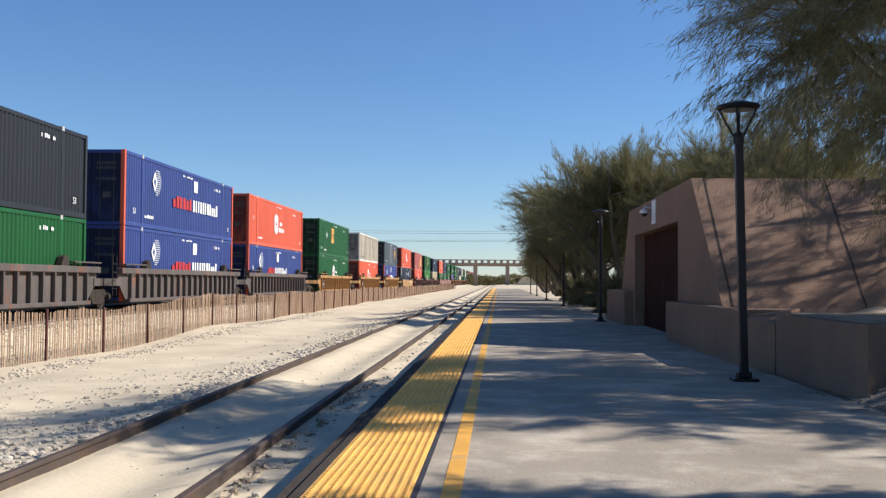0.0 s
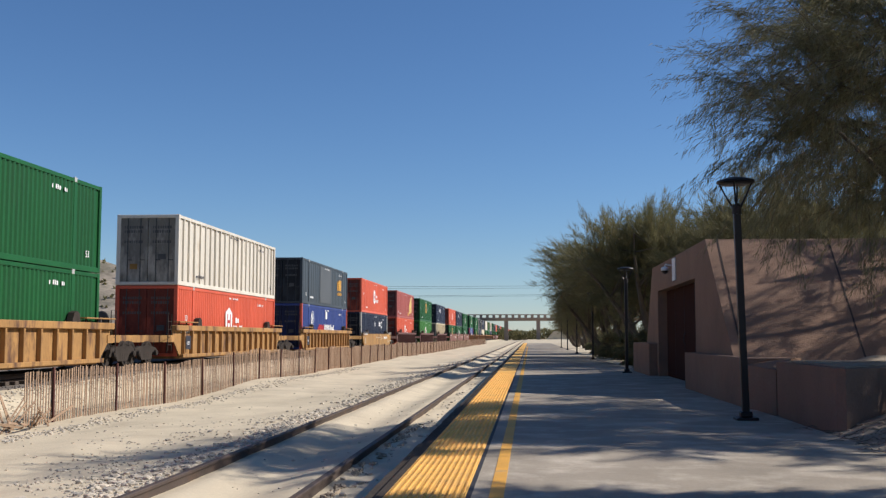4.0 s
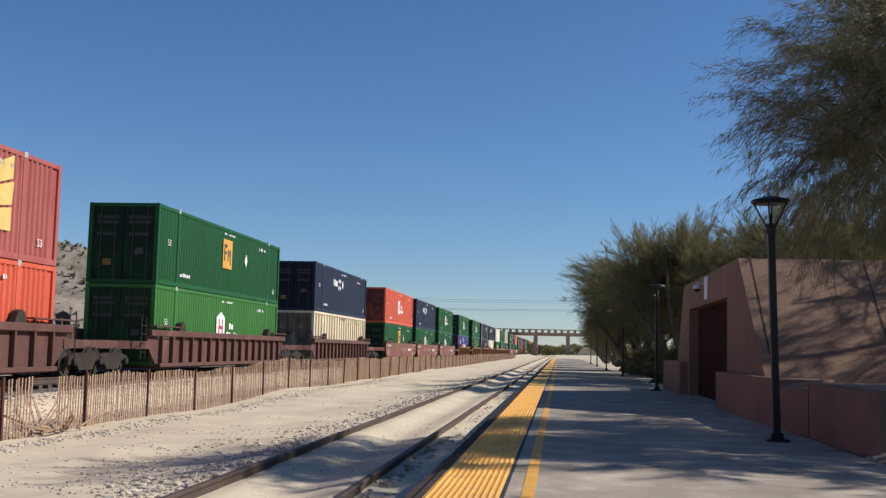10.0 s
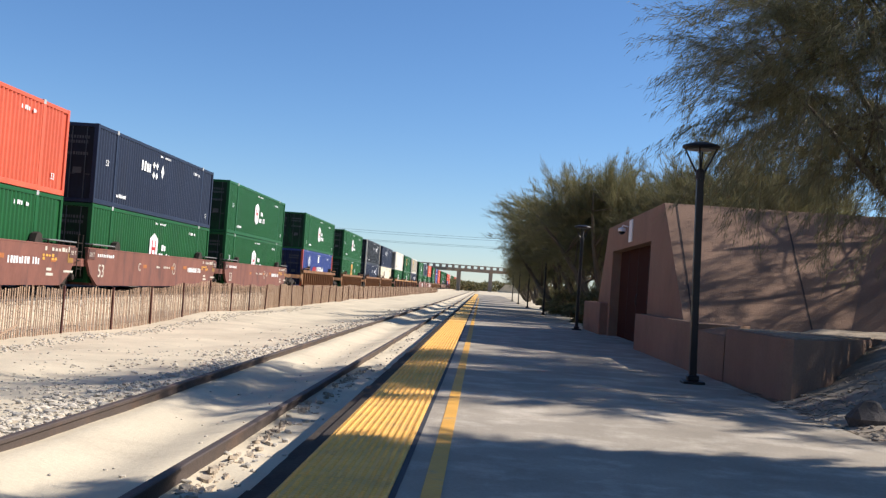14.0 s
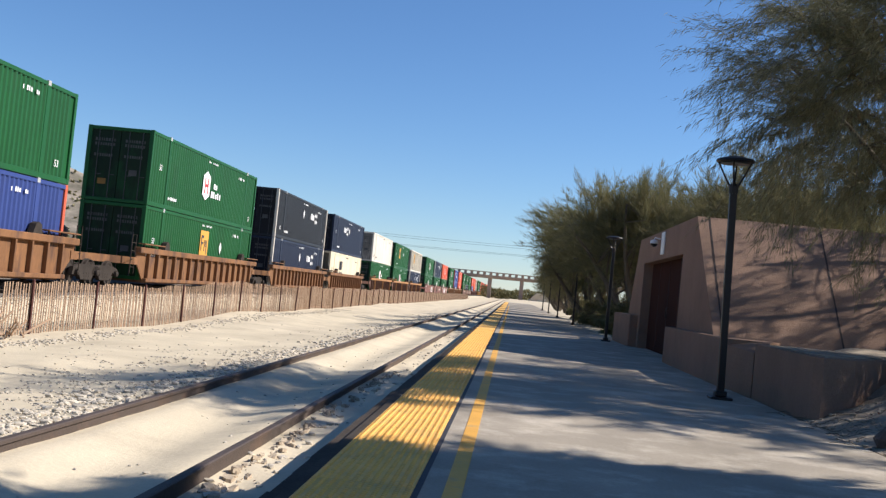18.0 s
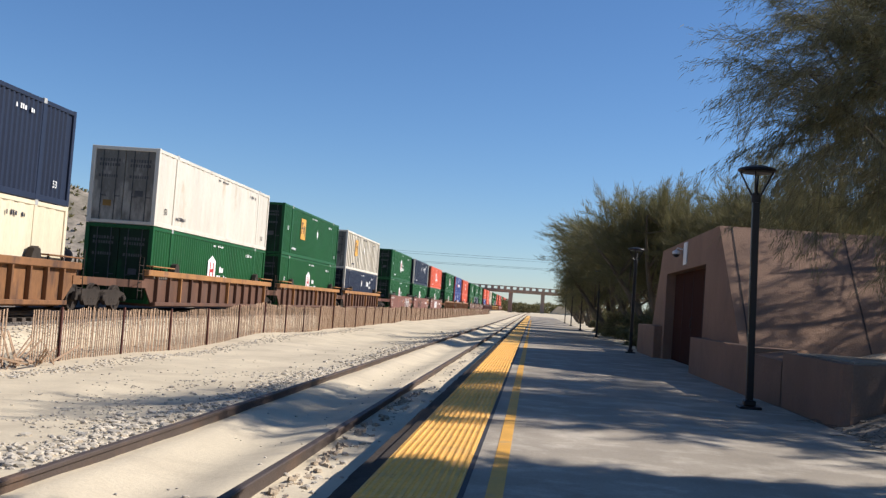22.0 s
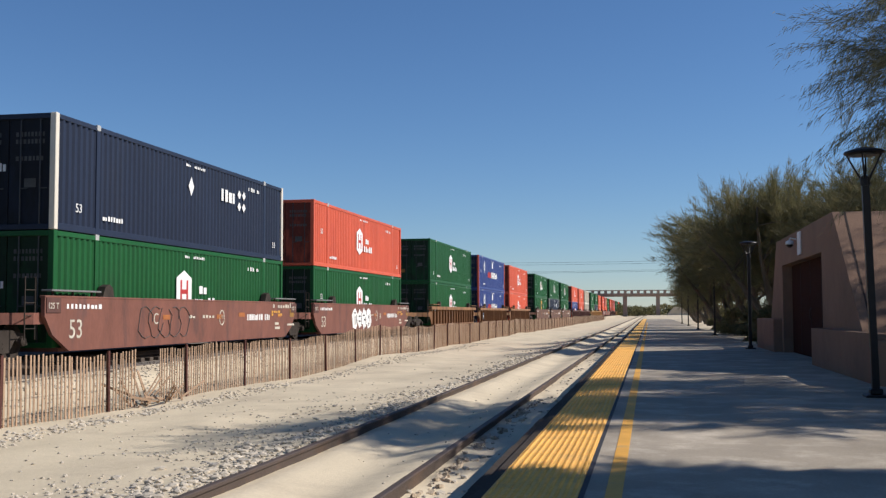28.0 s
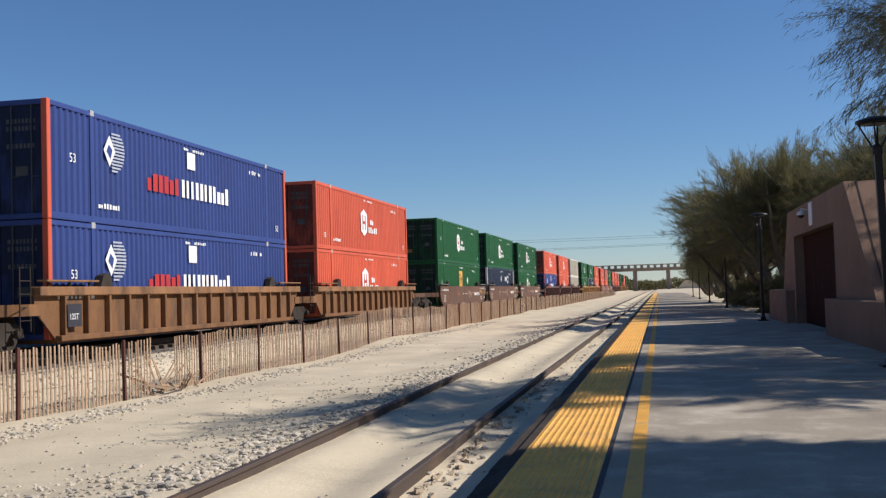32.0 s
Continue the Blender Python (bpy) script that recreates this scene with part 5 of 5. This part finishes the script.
def well_car(kind, key, first, last, seed, label):
    """One well of a double-stack car. y = 0 at the container's near end; z from the rail's top."""
    car = tagged(new("well_car"), label, "rail car", "train cars")
    m = CAR[key]
    chord = CHORD.get(key, m)
    z0, z1 = 0.24, (1.28 if key == "yellow" else 1.50)
    a, e = -0.75, LEN + 0.75
    hw = 1.56
    for s in (1, -1):
        if kind == "ribbed":
            sh = part("side_sheet", shared(("sheet", key), lambda: MB().prism([(a + 0.9, z0), (e - 0.9, z0), (e, z0 + 0.75), (e, z1), (a, z1), (a, z0 + 0.75)], "x", -0.02, 0.02).mesh("side_sheet", m)), None, car)
            sh.location = (s * (hw - 0.19), 0, 0)
            p = part("top_chord", shared(("chord", key), lambda: MB().cbox(-0.19, 0.09, a, e, z1 - 0.20, z1 + 0.02, 0.02).mesh("top_chord", chord)), None, car)
            p.location = (s * (hw - 0.09), 0, 0)
            p = part("bottom_chord", shared(("bchord", key), lambda: MB().cbox(-0.19, 0.06, a + 0.85, e - 0.85, z0 - 0.02, z0 + 0.12, 0.015).mesh("bottom_chord", m)), None, car)
            p.location = (s * (hw - 0.06), 0, 0)
            if s > 0:
                ribs = [shared(("rib", mt.name), lambda: MB().cbox(0.0, 0.15, -0.045, 0.045, z0 + 0.1, z1 - 0.15, 0.012).mesh("rib", mt)) for mt in (m, chord)]
                n = {"umber": 13, "grey": 19}.get(key, 16)
                for i in range(n):
                    part("rib", ribs[i % 5 == 2], None, car).location = (hw - 0.175, a + 1.1 + (e - a - 2.2) * i / (n - 1), 0)
        else:
            sh = part("side_sheet", shared(("plate", key), lambda: MB().prism([(a + 1.1, z0 - 0.05), (e - 1.1, z0 - 0.05), (e - 0.35, z0 + 0.35), (e, z0 + 0.8), (e, z1), (a, z1), (a, z0 + 0.8), (a + 0.35, z0 + 0.35)], "x", -0.05, 0.05).mesh("side_sheet", m)), None, car)
            sh.location = (s * (hw - 0.06), 0, 0)
            p = part("top_chord", shared(("chord2", key), lambda: MB().cbox(-0.1, 0.06, a, e, z1 - 0.03, z1 + 0.03, 0.015).mesh("top_chord", m)), None, car)
            p.location = (s * (hw - 0.06), 0, 0)
    part("well_floor", shared(("floor", key), lambda: MB().box(-1.35, 1.35, 0.2, LEN - 0.2, 0.17, 0.27).mesh("well_floor", m)), None, car)
    for y0, y1 in ((-2.3, -0.5), (LEN + 0.5, LEN + 2.3)):
        if y0 < 0:
            near = -4.1 if first else -2.0
            part("end_platform", shared(("plat", key, first), lambda: MB().prism([(-1.42, -0.5), (-1.42, -1.0), (-0.75, -1.7), (-0.45, near), (0.45, near), (0.75, -1.7), (1.42, -1.0), (1.42, -0.5)], "z", 0.85, 1.12).mesh("end_platform", m)), None, car)
        else:
            far = LEN + 4.1 if last else LEN + 2.0
            part("end_platform", shared(("plat2", key, last), lambda: MB().prism([(-1.42, LEN + 0.5), (-1.42, LEN + 1.0), (-0.75, LEN + 1.7), (-0.45, far), (0.45, far), (0.75, LEN + 1.7), (1.42, LEN + 1.0), (1.42, LEN + 0.5)], "z", 0.85, 1.12).mesh("end_platform", m)), None, car)
    ladder = lambda: MB().tube([(0, 0, 0.5), (0, 0, 1.95), (0, 0.42, 1.95), (0, 0.42, 0.5)], 0.018, 5).tube([(0, 0, 0.75), (0, 0.42, 0.75)], 0.014, 5).tube([(0, 0, 1.05), (0, 0.42, 1.05)], 0.014, 5).tube([(0, 0, 1.35), (0, 0.42, 1.35)], 0.014, 5).tube([(0, 0, 1.65), (0, 0.42, 1.65)], 0.014, 5)
    for y in ((-1.3,) if not last else (-1.3, LEN + 0.85)):
        part("ladder", shared(("ladder", key), lambda: ladder().mesh("ladder", WHEEL)), None, car).location = (1.38, y, 0)
    for y in (2.25, LEN - 2.25):
        part("lock_box", shared("iblock", lambda: MB().prism([(-0.3, 0), (0.3, 0), (0.22, 0.26), (0.05, 0.34), (-0.16, 0.28)], "x", -0.1, 0.1).mesh("lock_box", WHEEL)), None, car).location = (hw - 0.12, y, z1 + 0.02)
    for y in (-0.6, LEN - 1.7):
        w = part("walkway", shared(("walkway", kind, key), lambda: MB().cbox(-0.14, 0.14, 0, 2.3, 0.0, 0.045, 0.008).mesh("walkway", GALV if kind == "plate" else chord)), None, car, "narrow walkway plate")
        w.location = (hw - 0.06, y, z1 + 0.13)
        for dy in (0.25, 1.15, 2.05):
            part("bracket", shared("wbracket", lambda: MB().box(-0.02, 0.02, -0.03, 0.03, -0.12, 0.0).mesh("bracket", WHEEL)), None, w).location = (0.0, dy, 0.002)
    truck(car, -2.75 if first else -1.85, seed)
    if last:
        truck(car, LEN + 2.75, seed)
    for flag, y, d in ((first, -4.1, -1), (last, LEN + 4.1, 1)):
        if flag:
            part("coupler", shared("coupler", lambda: MB().cbox(-0.12, 0.12, -0.28, 0.28, 0.78, 1.02, 0.03).mesh("coupler", WHEEL)), None, car).location = (0, y, 0)
            part("brake_wheel", shared("bwheel", lambda: MB().lathe([(0.24, -0.02), (0.28, 0), (0.24, 0.02)], "y", (0, 0, 0), 16).mesh("brake_wheel", ROD)), None, car).location = (-0.6, y - d * 1.1, 1.75)
            part("brake_stand", shared("bstand", lambda: MB().cbox(-0.04, 0.04, -0.04, 0.04, 1.1, 1.8, 0.01).mesh("brake_stand", m)), None, car).location = (-0.6, y - d * 1.0, 0)
    # small stencilled marks
    mx = hw - 0.005 if kind != "ribbed" else hw - 0.165
    if kind == "plate":
        mark(car, "length_mark", text_mesh("53", 0.66, CREAM_MARK), 0.3, 0.5, mx)
    mark(car, "stencil_mark", shared("st1", lambda: bars(1.9, 0.14, 10, 1, 31).mesh("stencil_mark", W_LOGO)), 0.2, 1.22, mx)
    if kind == "ribbed" and (key == "tan" and first or seed == 24):
        m = mark(car, "data_plate", shared("dplate", lambda: MB().box(0, 0.01, 0, 0.62, 0, 0.55).mesh("data_plate", K_LOGO)), 0.35, 0.55, hw + 0.0, "dark data plate")
        t = part("plate_text", text_mesh("125T", 0.2, W_LOGO), None, m)
        t.location = (0.012, 0.06, 0.18)
    if seed in (22, 21, 20):
        g = MB()
        if seed == 22:
            for k, (y, w, h) in enumerate(((5.6, 0.8, 1.0), (6.5, 0.75, 0.85), (7.3, 0.75, 0.95), (8.1, 0.8, 1.0))):
                n = 14
                g.prism([(y + w * (0.62 + 0.12 * math.sin(i * 2.3 + k)) * math.cos(6.283 * i / n), 0.82 + h * (0.5 + 0.1 * math.sin(i * 3.1 + k)) * math.sin(6.283 * i / n)) for i in range(n)], "x", 0.002 * k, 0.004 + 0.002 * k)
        else:
            for k in range(5):
                y = (11.2 if seed == 20 else 4.3) + k * 0.62
                g.tube([(0.004, y + 0.42 * math.cos(6.283 * i / 12 + k) * (1 + 0.2 * math.sin(i * 2 + k)), 0.85 + 0.45 * math.sin(6.283 * i / 12 + k)) for i in range(11)], 0.022 if seed == 20 else 0.012, 4)
        tag = mark(car, "graffiti", g.mesh("graffiti", DIM if seed == 21 else W_LOGO), 0, 0, hw + 0.0, "faint grey scrawled tag" if seed == 21 else "white spray-painted tag")
        if seed == 22:
            ink = MB()
            for k, y in enumerate((5.6, 6.45, 7.25, 8.05)):
                for (a, e, b, f) in (((-0.22, 1.08, 0.2, 1.13), (-0.05, 0.55, 0.05, 0.95), (0.22, 0.6, 0.3, 1.0)), ((-0.2, 0.9, 0.12, 0.98), (-0.2, 0.66, 0.12, 0.74), (0.26, 0.5, 0.33, 1.1)),
                                     ((-0.25, 0.95, 0.1, 1.02), (-0.05, 0.72, 0.25, 0.8), (0.28, 0.5, 0.35, 0.9)), ((-0.06, 0.82, 0.1, 0.98), (-0.06, 0.45, 0.06, 0.62), (0.24, 0.5, 0.3, 1.05)))[k]:
                    ink.box(0.0125, 0.014, y + a, y + b, e, f)
            part("letter_gap", ink, K_LOGO, tag)["kind"] = "stuff"
    if kind == "plate":
        plate_marks(car, mx, seed)
        mark(car, "stencil_mark", shared("st2", lambda: bars(2.3, 0.26, 12, 1, 32).mesh("stencil_mark", W_LOGO)), 12.0, 0.85, mx)
        mark(car, "stencil_mark", shared("st3", lambda: bars(1.2, 0.22, 5, 2, 33).mesh("stencil_mark", Y_LOGO)), LEN - 1.9, 1.0, mx)
    return car


WORDS = {"blue": "blue", "navy": "dark navy", "black": "charcoal", "slate": "dark slate", "red": "orange-red", "maroon": "maroon", "green": "dark green", "lime": "light green", "white": "stained white", "cream": "cream"}
LOGO_WORDS = {"hub": "a white hexagon emblem", "emp": "a yellow square emblem", "ribemp": "outer ribs and a yellow emblem", "pacer": "red and white lettering", "umax": "white lettering and a ring emblem", "csx": "yellow lettering", "csxk": "dark lettering", "sail": "a yellow sail emblem"}
CAR_WORDS = {"ochre": "ochre brown", "grey": "grimy dark grey", "tan": "rust-stained tan", "rust": "rust-brown", "yellow": "faded yellow", "brown": "dark brown", "oxide": "oxide red", "umber": "umber brown"}
# each stack: near end at 0 s, car style, car colour, first and last well of its car, upper box, lower box
STACKS = [
    (21.49, "ribbed", "grey", 1, 0, ("black", "umax"), ("green", "hub")),
    (41.49, "ribbed", "grey", 0, 0, ("blue", "pacer"), ("blue", "pacer")),
    (61.52, "ribbed", "grey", 0, 1, ("red", "hub"), ("blue", "pacer")),
    (85.11, "ribbed", "tan", 1, 1, ("green", "emp"), ("green", "hub")),
    (109.28, "ribbed", "tan", 1, 1, ("white", "rib"), ("red", "hub")),
    (132.81, "ribbed", "tan", 1, 1, ("slate", "csx"), ("blue", "pacer")),
    (156.29, "plate", "yellow", 1, 1, ("red", "hub"), ("navy", "umax")),
    (180.39, "ribbed", "brown", 1, 1, ("maroon", "sail"), ("red", "hub")),
    (204.22, "ribbed", "brown", 1, 1, ("green", "emp"), ("lime", "hub")),
    (228.65, "ribbed", "brown", 1, 1, ("navy", "umax"), ("cream", "rib")),
    (253.83, "plate", "oxide", 1, 0, ("red", "hub"), ("green", "emp")),
    (272.86, "plate", "oxide", 0, 0, ("navy", "umax"), ("green", "hub")),
    (292.81, "plate", "oxide", 0, 1, ("green", "hub"), ("green", "hub")),
    (318.04, "ribbed", "rust", 1, 1, ("green", "hub"), ("blue", "pacer")),
    (341.53, "ribbed", "rust", 1, 0, ("green", "hub"), ("green", "emp")),
    (363.33, "ribbed", "rust", 0, 0, ("black", "umax"), ("navy", "umax")),
    (382.91, "ribbed", "rust", 0, 1, ("navy", "umax"), ("cream", "csxk")),
    (406.46, "ribbed", "umber", 1, 0, ("white", "flat"), ("green", "hub")),
    (426.28, "ribbed", "umber", 0, 0, ("green", "emp"), ("green", "hub")),
    (446.45, "ribbed", "umber", 0, 1, ("white", "ribemp"), ("navy", "umax")),
    (471.63, "plate", "oxide", 1, 0, ("green", "hub"), ("green", "hub")),
    (491.42, "plate", "oxide", 0, 0, ("navy", "umax"), ("green", "hub")),
    (511.71, "plate", "oxide", 0, 1, ("red", "hub"), ("green", "hub")),
    (536.47, "ribbed", "ochre", 1, 0, ("green", "hub"), ("green", "hub")),
    (556.83, "ribbed", "ochre", 0, 0, ("blue", "pacer"), ("blue", "pacer")),
    (576.94, "ribbed", "ochre", 0, 1, ("red", "hub"), ("red", "hub")),
    (601.83, "plate", "umber", 1, 0, ("green", "hub"), ("green", "emp")),
    (621.9, "plate", "umber", 0, 0, ("green", "hub"), ("navy", "umax")),
    (642.0, "plate", "umber", 0, 1, ("green", "hub"), ("green", "hub")),
    (667.0, "ribbed", "brown", 1, 0, ("red", "hub"), ("blue", "pacer")),
    (687.1, "ribbed", "brown", 0, 0, ("red", "hub"), ("red", "hub")),
    (707.2, "ribbed", "brown", 0, 1, ("white", "rib"), ("white", "rib")),
    (732.0, "ribbed", "tan", 1, 0, ("green", "hub"), ("green", "hub")),
    (752.0, "ribbed", "tan", 0, 0, ("green", "hub"), ("navy", "umax")),
    (772.0, "ribbed", "tan", 0, 1, ("red", "hub"), ("red", "hub")),
    (797.0, "plate", "oxide", 1, 0, ("red", "hub"), ("red", "hub")),
    (817.0, "plate", "oxide", 0, 0, ("maroon", "sail"), ("red", "hub")),
    (837.0, "plate", "oxide", 0, 1, ("green", "hub"), ("green", "hub")),
    (862.0, "ribbed", "brown", 1, 0, ("red", "hub"), ("maroon", "hub")),
    (882.0, "ribbed", "brown", 0, 0, ("red", "hub"), ("red", "hub")),
    (902.0, "ribbed", "brown", 0, 1, ("maroon", "hub"), ("red", "hub")),
    (927.0, "ribbed", "tan", 1, 0, ("green", "hub"), ("green", "hub")),
    (947.0, "ribbed", "tan", 0, 0, ("green", "hub"), ("red", "hub")),
    (967.0, "ribbed", "tan", 0, 1, ("red", "hub"), ("red", "hub")),
    (992.0, "plate", "oxide", 1, 0, ("green", "hub"), ("green", "hub")),
    (1012.0, "plate", "oxide", 0, 0, ("green", "hub"), ("green", "hub")),
]
BOX_Z = 0.33
riding = []      # (thing, near end at 0 s, height)


def box_style(key, kind):
    if kind in ("rib", "ribemp"):
        return "ribbed"
    return "smooth" if kind in ("flat", "csxk", "csx") else "corrugated"


for i, (y, kind, key, first, last, up, down) in enumerate(STACKS):
    car = well_car(kind, key, bool(first), bool(last), i, f"{CAR_WORDS[key]} {'smooth-sided' if kind == 'plate' else 'ribbed'} double-stack well car")
    riding.append((car, y, MAIN_TOP))
    for (ck, lk), z in ((down, BOX_Z), (up, BOX_Z + HGT + 0.015)):
        label = f"{WORDS[ck]} steel shipping container" + (f" with {LOGO_WORDS[lk]}" if lk in LOGO_WORDS else " with upright outer ribs" if lk == "rib" else " with rust streaks")
        seed = {"umax": i if i not in (6, 19, 21, 9, 11, 16) else (i | 1 if i in (6, 19, 21) else i & ~1)}.get(lk, i)
        box_ob = container(z > 1, key, box_style(ck, lk), ck, (lk,), seed, label)
        riding.append((box_ob, y, z))


def motions():
    """The train rolls past at about 16.7 m/s."""
    times = [0, 4, 8, 12, 16, 20, 24, 28, 32]
    for ob, y, z in riding:
        rows = []
        for t in times:
            u = (t - 16) / 16
            rows.append((t, pose(MAIN_X, y - 16.694 * t + 1.463 * (u * u - 1), z)))
        walk(ob, rows)


motions()
